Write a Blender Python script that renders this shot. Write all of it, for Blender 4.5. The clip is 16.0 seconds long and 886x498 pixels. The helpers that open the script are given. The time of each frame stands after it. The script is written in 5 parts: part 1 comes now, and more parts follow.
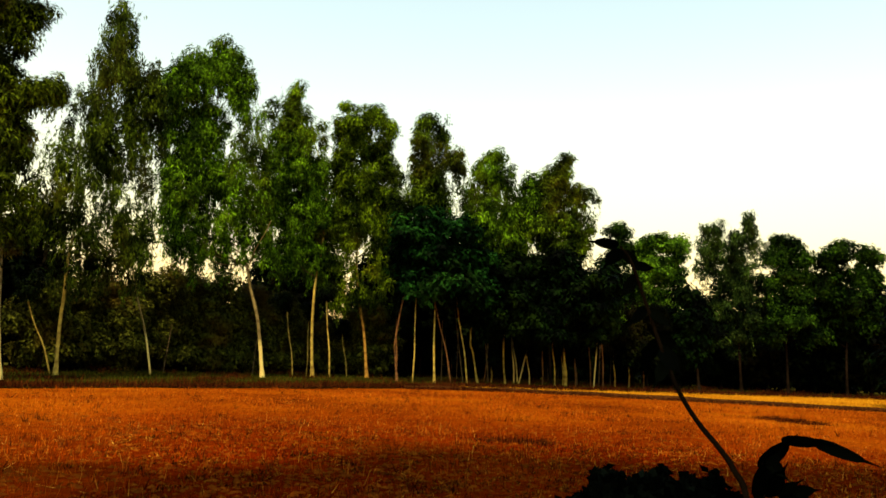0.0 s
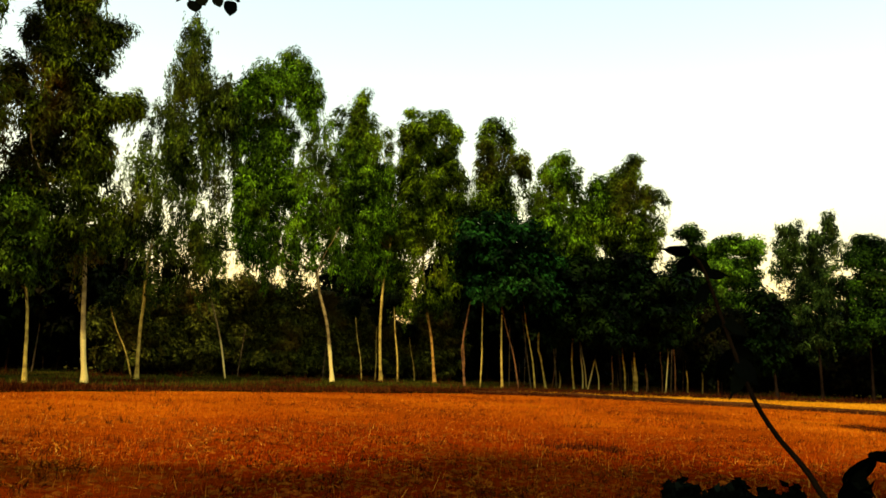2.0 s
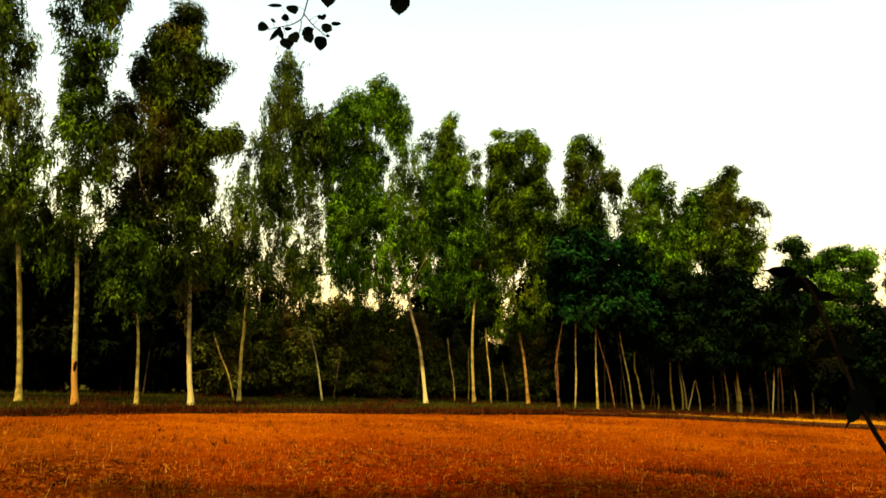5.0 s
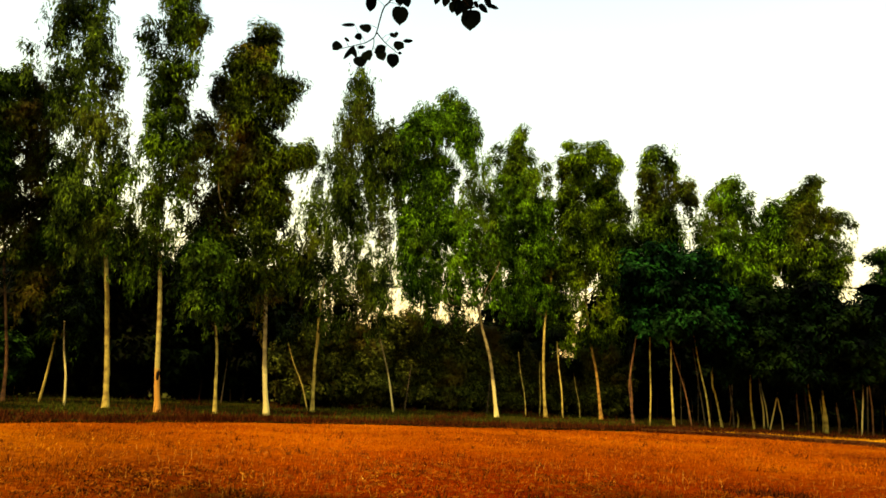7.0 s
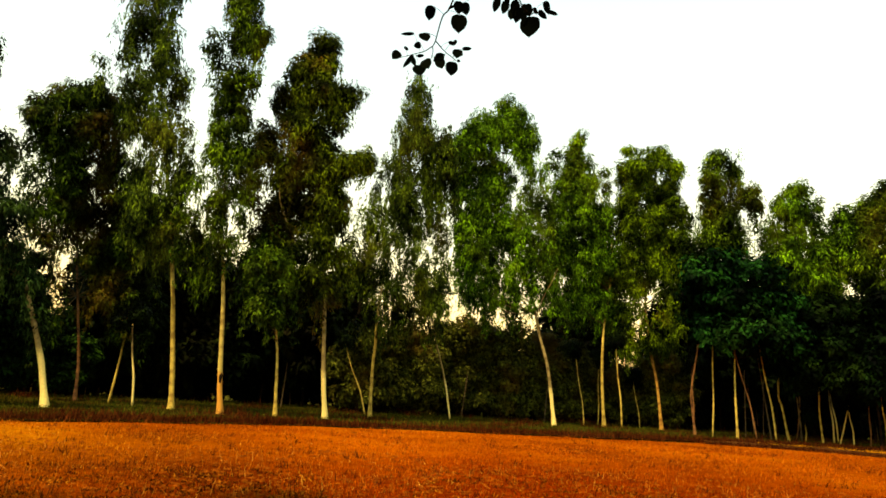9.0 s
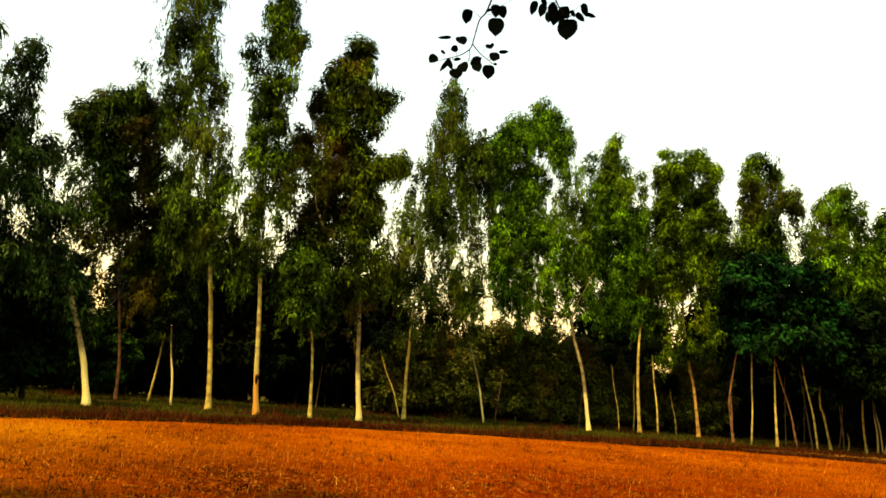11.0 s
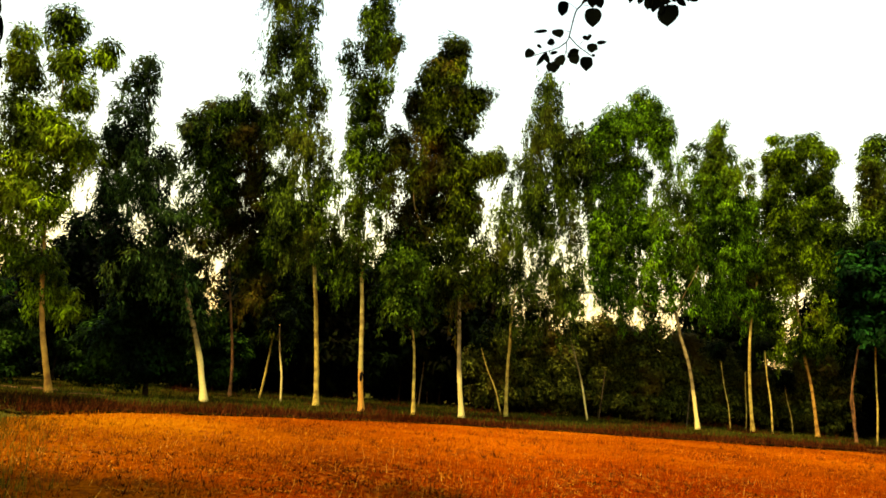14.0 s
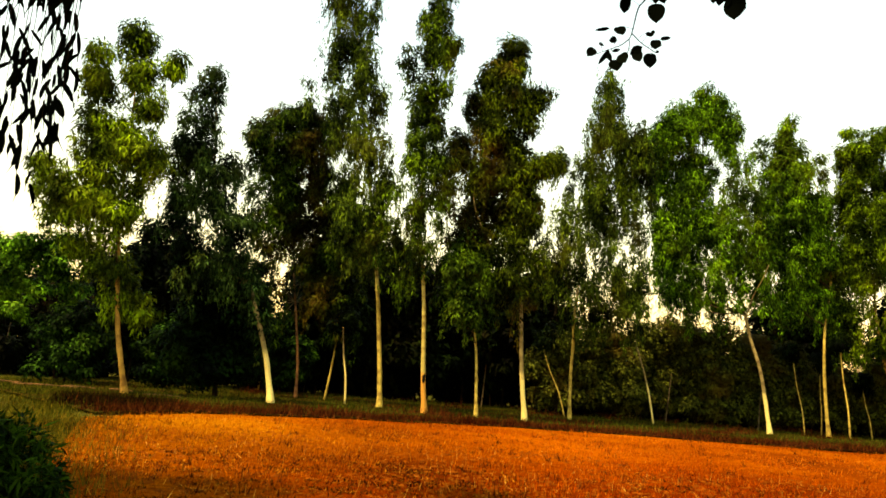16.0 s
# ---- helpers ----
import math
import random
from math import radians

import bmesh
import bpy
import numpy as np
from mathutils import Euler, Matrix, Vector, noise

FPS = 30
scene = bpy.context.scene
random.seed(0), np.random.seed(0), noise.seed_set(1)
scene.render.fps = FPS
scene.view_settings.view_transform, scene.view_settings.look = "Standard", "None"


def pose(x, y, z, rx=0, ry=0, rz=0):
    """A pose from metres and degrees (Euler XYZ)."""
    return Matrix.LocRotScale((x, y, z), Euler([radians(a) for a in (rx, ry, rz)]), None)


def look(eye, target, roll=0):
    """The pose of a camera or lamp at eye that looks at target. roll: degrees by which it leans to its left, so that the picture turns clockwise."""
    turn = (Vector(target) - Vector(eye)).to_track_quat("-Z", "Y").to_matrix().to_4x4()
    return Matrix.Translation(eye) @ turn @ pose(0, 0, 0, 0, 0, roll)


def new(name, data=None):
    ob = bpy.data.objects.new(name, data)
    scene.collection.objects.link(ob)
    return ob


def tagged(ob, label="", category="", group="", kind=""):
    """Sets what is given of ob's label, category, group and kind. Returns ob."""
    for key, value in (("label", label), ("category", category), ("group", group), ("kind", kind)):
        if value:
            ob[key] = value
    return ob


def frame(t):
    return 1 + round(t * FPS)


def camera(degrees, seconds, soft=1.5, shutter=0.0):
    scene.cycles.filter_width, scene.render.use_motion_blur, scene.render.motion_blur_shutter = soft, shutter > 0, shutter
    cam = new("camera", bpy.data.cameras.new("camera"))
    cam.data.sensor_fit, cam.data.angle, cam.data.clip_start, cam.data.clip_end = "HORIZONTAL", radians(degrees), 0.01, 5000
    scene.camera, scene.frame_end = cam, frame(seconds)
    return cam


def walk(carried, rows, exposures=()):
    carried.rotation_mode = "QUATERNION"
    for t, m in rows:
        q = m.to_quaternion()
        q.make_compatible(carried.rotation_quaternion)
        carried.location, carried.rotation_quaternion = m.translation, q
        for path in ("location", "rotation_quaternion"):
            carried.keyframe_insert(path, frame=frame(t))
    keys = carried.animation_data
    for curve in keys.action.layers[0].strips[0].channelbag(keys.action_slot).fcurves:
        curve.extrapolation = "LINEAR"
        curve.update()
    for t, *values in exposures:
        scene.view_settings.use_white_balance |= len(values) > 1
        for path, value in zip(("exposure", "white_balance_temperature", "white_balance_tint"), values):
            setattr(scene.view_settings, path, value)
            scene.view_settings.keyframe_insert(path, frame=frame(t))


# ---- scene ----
cam = camera(60.62, 16.0, soft=1.65)
EYE = 1.5
# seconds, x, y, z from the first eye, yaw, pitch, lean
PATH = [
    (0.0, 0.000, 0.000, 0.000, -0.00, 8.10, 2.30),
    (0.5, -0.000, -0.000, 0.003, 1.23, 7.83, 2.24),
    (1.0, -0.000, -0.000, 0.006, 2.36, 8.18, 2.20),
    (1.5, -0.001, -0.000, 0.009, 3.70, 8.12, 2.08),
    (2.0, -0.001, -0.000, 0.012, 5.06, 8.24, 2.39),
    (2.5, -0.001, -0.000, 0.014, 6.06, 8.41, 2.38),
    (3.0, -0.001, -0.001, 0.017, 7.68, 8.10, 2.54),
    (3.5, -0.002, -0.001, 0.019, 8.59, 8.67, 2.48),
    (4.0, -0.002, -0.001, 0.022, 9.88, 9.04, 2.12),
    (6.5, -0.008, -0.003, 0.034, 15.59, 10.12, 2.72),
    (7.0, -0.009, -0.003, 0.036, 17.40, 10.25, 2.85),
    (7.5, -0.010, -0.004, 0.038, 18.53, 10.54, 2.90),
    (8.0, -0.011, -0.004, 0.040, 19.69, 10.76, 3.21),
    (8.5, -0.014, -0.005, 0.040, 20.71, 10.62, 3.53),
    (9.0, -0.016, -0.006, 0.040, 21.79, 10.48, 3.77),
    (11.5, -0.027, -0.010, 0.039, 25.46, 10.47, 4.68),
    (12.0, -0.029, -0.011, 0.039, 26.82, 10.26, 4.80),
    (12.5, -0.031, -0.011, 0.039, 27.98, 10.16, 4.79),
    (13.0, -0.034, -0.012, 0.039, 29.16, 10.22, 4.72),
    (13.5, -0.036, -0.013, 0.039, 30.61, 9.89, 4.64),
    (14.0, -0.038, -0.014, 0.038, 31.90, 9.76, 4.47),
    (14.5, -0.040, -0.015, 0.038, 32.98, 10.02, 4.34),
    (15.0, -0.043, -0.015, 0.038, 33.93, 9.97, 4.45),
    (15.5, -0.045, -0.016, 0.038, 35.38, 9.82, 4.51),
    (16.0, -0.047, -0.017, 0.038, 36.55, 9.56, 4.61),
]
walk(cam, [(t, pose(x, y, EYE + z, 90 + pitch, 0, yaw) @ pose(0, 0, 0, 0, 0, lean))
           for t, x, y, z, yaw, pitch, lean in PATH],
     exposures=[(0.0, 0.60, 6600, 12), (3.5, 0.82, 6900, 12), (7.0, 0.92, 7100, 12), (11.5, 1.12, 7100, 12), (16.0, 1.26, 7100, 12)])

# ---- light: hazy sun from behind and the left, bright white sky ----
SUN_AZ, SUN_EL = 162.0, 60.0        # azimuth counted to the left of +y
world = bpy.data.worlds.new("hazy_sky")
scene.world = world
world.use_nodes = True
wn = world.node_tree
sky = wn.nodes.new("ShaderNodeTexSky")
sky.sky_type = "NISHITA"
sky.sun_disc = False
sky.sun_elevation = radians(SUN_EL)
sky.sun_rotation = radians(-SUN_AZ)
sky.air_density, sky.dust_density, sky.ozone_density = 3.1, 0.3, 0.3
wn.nodes["Background"].inputs["Strength"].default_value = 0.15
wn.links.new(sky.outputs["Color"], wn.nodes["Background"].inputs["Color"])

sun_data = bpy.data.lights.new("sun", "SUN")
sun_data.energy, sun_data.angle, sun_data.color = 4.3, radians(7.0), (1.0, 0.80, 0.48)
sun = new("sun", sun_data)
sa, se = radians(SUN_AZ), radians(SUN_EL)
sun.matrix_world = look((-100 * math.sin(sa) * math.cos(se), 100 * math.cos(sa) * math.cos(se), 100 * math.sin(se)), (0, 0, 0))


# ---- materials ----
def material(name, rough=0.8):
    m = bpy.data.materials.new(name)
    m.use_nodes = True
    n = m.node_tree.nodes
    b = n["Principled BSDF"]
    b.inputs["Roughness"].default_value = rough
    return m, m.node_tree, n, b


def ramp(nt, source, stops):
    r = nt.nodes.new("ShaderNodeValToRGB")
    while len(r.color_ramp.elements) < len(stops):
        r.color_ramp.elements.new(0.5)
    for e, (p, c) in zip(r.color_ramp.elements, stops):
        e.position, e.color = p, (*c, 1)
    nt.links.new(source, r.inputs["Fac"])
    return r.outputs["Color"]


def noise_tex(nt, scale, detail=3.0, rough=0.55, coord="Object", shifted=False):
    co = nt.nodes.new("ShaderNodeTexCoord")
    t = nt.nodes.new("ShaderNodeTexNoise")
    t.inputs["Scale"].default_value, t.inputs["Detail"].default_value = scale, detail
    t.inputs["Roughness"].default_value = rough
    place = co.outputs[coord]
    if shifted:
        own = nt.nodes.new("ShaderNodeObjectInfo")
        far = nt.nodes.new("ShaderNodeVectorMath")
        far.operation = "MULTIPLY_ADD"
        nt.links.new(own.outputs["Random"], far.inputs[0])
        far.inputs[1].default_value = (90.0, 70.0, 50.0)
        nt.links.new(place, far.inputs[2])
        place = far.outputs[0]
    nt.links.new(place, t.inputs["Vector"])
    return t.outputs["Fac"]


def mixed(nt, kind, fac, a, b):
    m = nt.nodes.new("ShaderNodeMix")
    m.data_type, m.blend_type = "RGBA", kind
    for key, v in ((0, fac), (6, a), (7, b)):
        if isinstance(v, (int, float)):
            m.inputs[key].default_value = v
        elif isinstance(v, tuple):
            m.inputs[key].default_value = (*v, 1)
        else:
            nt.links.new(v, m.inputs[key])
    return m.outputs[2]


def bump(nt, b, source, strength, distance):
    u = nt.nodes.new("ShaderNodeBump")
    u.inputs["Strength"].default_value, u.inputs["Distance"].default_value = strength, distance
    nt.links.new(source, u.inputs["Height"])
    nt.links.new(u.outputs["Normal"], b.inputs["Normal"])


def foliage(name, dark, light, dry=(0.16, 0.09, 0.02), dryness=0.3, through_leaf=0.06, patch=0.35, even=False):
    """Leaves that differ a little one by one and, in patches, from green to dry."""
    m, nt, n, b = material(name, 0.6)
    g = n.new("ShaderNodeNewGeometry")
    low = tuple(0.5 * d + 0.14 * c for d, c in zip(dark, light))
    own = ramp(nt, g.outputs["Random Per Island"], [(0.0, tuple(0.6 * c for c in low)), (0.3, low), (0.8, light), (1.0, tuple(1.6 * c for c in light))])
    big = ramp(nt, noise_tex(nt, patch, 2.0, shifted=True), [(0.5, (0, 0, 0)), (0.66, (dryness,) * 3)])
    bw = n.new("ShaderNodeRGBToBW")
    nt.links.new(big, bw.inputs[0])
    col = mixed(nt, "MIX", bw.outputs[0], own, dry)
    # random dark and yellowish tufts put crown light and shade into the colour
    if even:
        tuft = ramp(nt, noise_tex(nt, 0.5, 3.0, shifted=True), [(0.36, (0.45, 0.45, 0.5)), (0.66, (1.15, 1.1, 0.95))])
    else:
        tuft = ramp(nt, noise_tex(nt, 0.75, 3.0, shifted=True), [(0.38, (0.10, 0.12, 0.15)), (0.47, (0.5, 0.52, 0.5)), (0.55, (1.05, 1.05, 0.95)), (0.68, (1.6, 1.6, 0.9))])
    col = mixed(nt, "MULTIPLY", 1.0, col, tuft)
    nt.links.new(col, b.inputs["Base Color"])
    b.inputs["Specular IOR Level"].default_value = 0.01
    tr = n.new("ShaderNodeBsdfTranslucent")
    nt.links.new(col, tr.inputs["Color"])
    mix = n.new("ShaderNodeMixShader")
    mix.inputs[0].default_value = through_leaf
    nt.links.new(b.outputs[0], mix.inputs[1])
    nt.links.new(tr.outputs[0], mix.inputs[2])
    nt.links.new(mix.outputs[0], n["Material Output"].inputs["Surface"])
    return m


def bark(name, pale, dark, lime=None, lime_top=1.8):
    """Peeling bark; lime: the colour of a lime-washed foot."""
    m, nt, n, b = material(name, 0.85)
    f1 = noise_tex(nt, 3.0, 4.0)
    f2 = noise_tex(nt, 22.0, 3.0)
    col = ramp(nt, f1, [(0.36, dark), (0.58, pale), (0.8, tuple(0.8 * c for c in pale))])
    col = mixed(nt, "MULTIPLY", 0.5, col, ramp(nt, f2, [(0.3, (0.55, 0.5, 0.45)), (0.6, (1, 1, 1))]))
    if lime:
        co = n.new("ShaderNodeTexCoord")
        sep = n.new("ShaderNodeSeparateXYZ")
        nt.links.new(co.outputs["Object"], sep.inputs[0])
        add = n.new("ShaderNodeMath")
        add.operation = "MULTIPLY_ADD"
        nt.links.new(f1, add.inputs[0])
        add.inputs[1].default_value = 1.4
        nt.links.new(sep.outputs["Z"], add.inputs[2])
        mr = n.new("ShaderNodeMapRange")
        mr.inputs[1].default_value, mr.inputs[2].default_value = lime_top + 0.7 - 0.25, lime_top + 0.7 + 0.25
        mr.inputs[3].default_value, mr.inputs[4].default_value = 0.9, 0.0
        nt.links.new(add.outputs[0], mr.inputs[0])
        wash = mixed(nt, "MIX", mr.outputs[0], col, mixed(nt, "MULTIPLY", 0.4, lime, ramp(nt, f2, [(0.35, (0.5, 0.45, 0.4)), (0.55, (1, 1, 1))])))
        col = wash
    nt.links.new(col, b.inputs["Base Color"])
    b.inputs["Specular IOR Level"].default_value = 0.1
    bump(nt, b, f2, 0.5, 0.02)
    return m


def soil_light_tint(nt, n, col, centre, radius, soft, tint):
    """Tints a part of the field, light or shade put into its colour, with a ragged edge."""
    co = n.new("ShaderNodeTexCoord")
    dist = n.new("ShaderNodeVectorMath")
    dist.operation = "DISTANCE"
    nt.links.new(co.outputs["Object"], dist.inputs[0])
    dist.inputs[1].default_value = centre
    rag = n.new("ShaderNodeMath")
    rag.operation = "MULTIPLY_ADD"
    nt.links.new(noise_tex(nt, 0.3, 4.0), rag.inputs[0])
    rag.inputs[1].default_value = 7.0
    nt.links.new(dist.outputs["Value"], rag.inputs[2])
    mr = n.new("ShaderNodeMapRange")
    for k, v in zip((1, 2, 3, 4), (radius - 2.0, radius + soft, 1.0, 0.0)):
        mr.inputs[k].default_value = v
    nt.links.new(rag.outputs[0], mr.inputs[0])
    return mixed(nt, "MULTIPLY", mr.outputs[0], col, tint)


# light and shade painted in: darker red ahead, brighter between; yellower straw-strewn corner
SOIL_LIGHT_TINTS = (((2.2, 6.5, 0.0), 11.5, 9.0, (0.55, 0.26, 0.20)), ((-13.5, 9.0, 0.0), 7.6, 6.0, (0.88, 1.3, 1.2)),
         ((-9.5, 12.5, 0.0), 8.0, 6.0, (1.14, 1.07, 1.0)))


def earth(name, stops, scale=0.6, fine=9.0, fine_dark=(0.45, 0.4, 0.35), relief=0.03, soil_light_tints=False):
    m, nt, n, b = material(name, 0.95)
    f1, f2 = noise_tex(nt, scale, 5.0, 0.6), noise_tex(nt, fine, 4.0, 0.65)
    col = mixed(nt, "MULTIPLY", 0.8, ramp(nt, f1, stops), ramp(nt, f2, [(0.32, fine_dark), (0.62, (1, 1, 1))]))
    for soil in SOIL_LIGHT_TINTS if soil_light_tints else ():
        col = soil_light_tint(nt, n, col, *soil)
    nt.links.new(col, b.inputs["Base Color"])
    b.inputs["Specular IOR Level"].default_value = 0.0
    bump(nt, b, f2, 0.8, relief)
    return m


def stalks(name, stops, patch_scale=0.25, patch_low=(0.55, 0.45, 0.4), gloss=0.0, soil_light_tints=False):
    """Dry stems and blades, each with its own shade, in patches of the field."""
    m, nt, n, b = material(name, 0.8)
    g = n.new("ShaderNodeNewGeometry")
    col = ramp(nt, g.outputs["Random Per Island"], stops)
    col = mixed(nt, "MULTIPLY", 1.0, col, ramp(nt, noise_tex(nt, patch_scale, 4.0), [(0.35, patch_low), (0.6, (1, 1, 1))]))
    for soil in SOIL_LIGHT_TINTS if soil_light_tints else ():
        col = soil_light_tint(nt, n, col, *soil)
    nt.links.new(col, b.inputs["Base Color"])
    b.inputs["Specular IOR Level"].default_value = gloss
    return m


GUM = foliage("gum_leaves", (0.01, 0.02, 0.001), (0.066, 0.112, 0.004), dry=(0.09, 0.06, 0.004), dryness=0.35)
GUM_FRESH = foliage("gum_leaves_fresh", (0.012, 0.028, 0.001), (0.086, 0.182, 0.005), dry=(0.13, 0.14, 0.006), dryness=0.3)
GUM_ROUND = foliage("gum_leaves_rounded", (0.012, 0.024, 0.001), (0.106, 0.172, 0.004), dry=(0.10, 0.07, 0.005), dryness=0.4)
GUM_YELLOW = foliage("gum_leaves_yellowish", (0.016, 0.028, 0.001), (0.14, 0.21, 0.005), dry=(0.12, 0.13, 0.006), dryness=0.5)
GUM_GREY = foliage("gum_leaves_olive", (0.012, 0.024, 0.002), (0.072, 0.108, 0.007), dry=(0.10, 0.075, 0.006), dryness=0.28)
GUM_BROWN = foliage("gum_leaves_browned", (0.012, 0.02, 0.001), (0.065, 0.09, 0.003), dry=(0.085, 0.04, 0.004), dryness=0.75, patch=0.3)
# darker copy of the gum leaves, shade put into the colour
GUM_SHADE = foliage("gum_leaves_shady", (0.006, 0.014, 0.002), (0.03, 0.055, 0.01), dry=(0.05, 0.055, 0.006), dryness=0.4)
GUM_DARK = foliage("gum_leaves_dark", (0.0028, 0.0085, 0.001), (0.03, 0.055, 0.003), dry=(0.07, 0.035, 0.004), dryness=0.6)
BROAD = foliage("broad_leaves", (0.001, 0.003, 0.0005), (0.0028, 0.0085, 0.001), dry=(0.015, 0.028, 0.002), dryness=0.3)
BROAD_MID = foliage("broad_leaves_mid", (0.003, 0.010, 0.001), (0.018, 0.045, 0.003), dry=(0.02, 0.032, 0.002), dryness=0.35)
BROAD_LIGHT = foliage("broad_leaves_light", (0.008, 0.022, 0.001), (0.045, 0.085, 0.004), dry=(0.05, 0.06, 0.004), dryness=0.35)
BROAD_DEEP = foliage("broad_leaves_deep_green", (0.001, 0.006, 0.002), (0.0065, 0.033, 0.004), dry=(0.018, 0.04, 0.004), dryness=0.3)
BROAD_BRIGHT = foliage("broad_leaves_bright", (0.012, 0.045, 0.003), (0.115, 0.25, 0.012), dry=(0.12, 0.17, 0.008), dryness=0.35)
# near-black: the canopy's shade is put into the undergrowth leaf colour
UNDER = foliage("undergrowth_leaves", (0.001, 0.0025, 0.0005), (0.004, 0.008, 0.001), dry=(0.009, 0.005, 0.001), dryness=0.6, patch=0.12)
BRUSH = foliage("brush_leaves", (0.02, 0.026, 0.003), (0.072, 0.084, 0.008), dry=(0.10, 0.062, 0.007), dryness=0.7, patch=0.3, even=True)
# near-black colour carries the shade of the close leaves seen as silhouettes
NEAR_LEAF = foliage("silhouette_leaves", (0.003, 0.004, 0.003), (0.005, 0.007, 0.005), dryness=0.0, through_leaf=0.0)
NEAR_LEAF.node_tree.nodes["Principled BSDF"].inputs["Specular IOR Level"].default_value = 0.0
BARK_LIMED = bark("bark_limed", (0.24, 0.17, 0.05), (0.08, 0.05, 0.014), lime=(0.78, 0.58, 0.15))
BARK_PALE = bark("bark_pale", (0.52, 0.36, 0.055), (0.2, 0.12, 0.018))
BARK_STAINED = bark("bark_stained", (0.50, 0.36, 0.07), (0.2, 0.12, 0.02), lime=(0.62, 0.26, 0.03), lime_top=1.5)
BARK_ORANGE = bark("bark_orange", (0.42, 0.22, 0.03), (0.18, 0.08, 0.012))
BARK_RED = bark("bark_reddish", (0.20, 0.085, 0.02), (0.07, 0.03, 0.01))
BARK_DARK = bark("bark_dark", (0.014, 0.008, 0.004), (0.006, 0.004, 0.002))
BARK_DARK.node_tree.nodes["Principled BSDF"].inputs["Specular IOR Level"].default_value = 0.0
LIMB = bark("limb_bark", (0.12, 0.08, 0.03), (0.04, 0.026, 0.01))
GROUND = earth("woodland_floor", [(0.3, (0.05, 0.035, 0.006)), (0.5, (0.06, 0.055, 0.007)), (0.7, (0.03, 0.045, 0.005))])
FIELD = earth("stubble_soil", [(0.34, (0.09, 0.015, 0.001)), (0.5, (0.21, 0.038, 0.001)), (0.66, (0.31, 0.075, 0.002))], scale=0.14, fine=6.0, fine_dark=(0.3, 0.22, 0.18), soil_light_tints=True)
CLOD = earth("clod_soil", [(0.3, (0.08, 0.018, 0.002)), (0.6, (0.2, 0.045, 0.003))], scale=3.0)
FIELD_FAR = earth("straw_field", [(0.3, (0.44, 0.17, 0.004)), (0.6, (0.55, 0.26, 0.008))], scale=0.3, fine=6.0, fine_dark=(0.6, 0.5, 0.4))
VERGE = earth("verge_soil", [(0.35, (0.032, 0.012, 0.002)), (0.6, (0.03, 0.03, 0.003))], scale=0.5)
BUND = earth("bund_soil", [(0.3, (0.035, 0.012, 0.003)), (0.6, (0.07, 0.025, 0.005))], scale=1.2)
STRAW = stalks("straw", [(0.0, (0.06, 0.011, 0.001)), (0.35, (0.29, 0.048, 0.0015)), (0.8, (0.48, 0.10, 0.003)), (1.0, (0.62, 0.22, 0.015))], soil_light_tints=True)
STRAW_PALE = stalks("straw_pale", [(0.0, (0.12, 0.025, 0.002)), (0.7, (0.36, 0.09, 0.005)), (1.0, (0.72, 0.36, 0.05))])
STRAW_FAR = stalks("straw_far", [(0.0, (0.36, 0.13, 0.004)), (1.0, (0.6, 0.30, 0.012))])
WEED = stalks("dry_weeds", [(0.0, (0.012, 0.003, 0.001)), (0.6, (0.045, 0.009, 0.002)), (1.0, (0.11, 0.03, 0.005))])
SHADOW_WEED = stalks("ditch_weeds", [(0.0, (0.003, 0.002, 0.001)), (0.7, (0.012, 0.006, 0.001)), (1.0, (0.04, 0.02, 0.003))])
STRAW_GREEN = stalks("half_dry_weeds", [(0.0, (0.02, 0.022, 0.002)), (0.6, (0.08, 0.06, 0.005)), (1.0, (0.3, 0.16, 0.012))])
GRASS = stalks("grass", [(0.0, (0.006, 0.009, 0.001)), (0.6, (0.03, 0.038, 0.002)), (1.0, (0.09, 0.08, 0.006))])
RESIDUE = stalks("straw_residue", [(0.0, (0.02, 0.005, 0.001)), (0.7, (0.09, 0.022, 0.001)), (1.0, (0.35, 0.12, 0.008))])
GRASS_DRY = stalks("grass_drying", [(0.0, (0.014, 0.018, 0.001)), (0.6, (0.065, 0.065, 0.004)), (1.0, (0.2, 0.14, 0.01))])

# ---- building helpers ----
RNG = np.random.default_rng(7)


def polar(az, d, z=0.0):
    """A place by its azimuth (degrees to the left of +y) and distance from the standing point."""
    a = radians(az)
    return Vector((-d * math.sin(a), d * math.cos(a), z))


def part(name, mesh, mat, parent=None, label=""):
    mesh.materials.append(mat)
    ob = new(name, mesh)
    ob.parent = parent
    return tagged(ob, label) if label else ob


def faces_mesh(name, verts, corners):
    """A mesh of loose faces with the same number of corners each; verts in face order."""
    v = np.ascontiguousarray(verts, np.float32).reshape(-1, 3)
    count = len(v) // corners
    me = bpy.data.meshes.new(name)
    me.vertices.add(len(v))
    me.vertices.foreach_set("co", v.ravel())
    me.loops.add(len(v))
    me.loops.foreach_set("vertex_index", np.arange(len(v), dtype=np.int32))
    me.polygons.add(count)
    me.polygons.foreach_set("loop_start", np.arange(0, len(v), corners, dtype=np.int32))
    me.update(calc_edges=True)
    return me


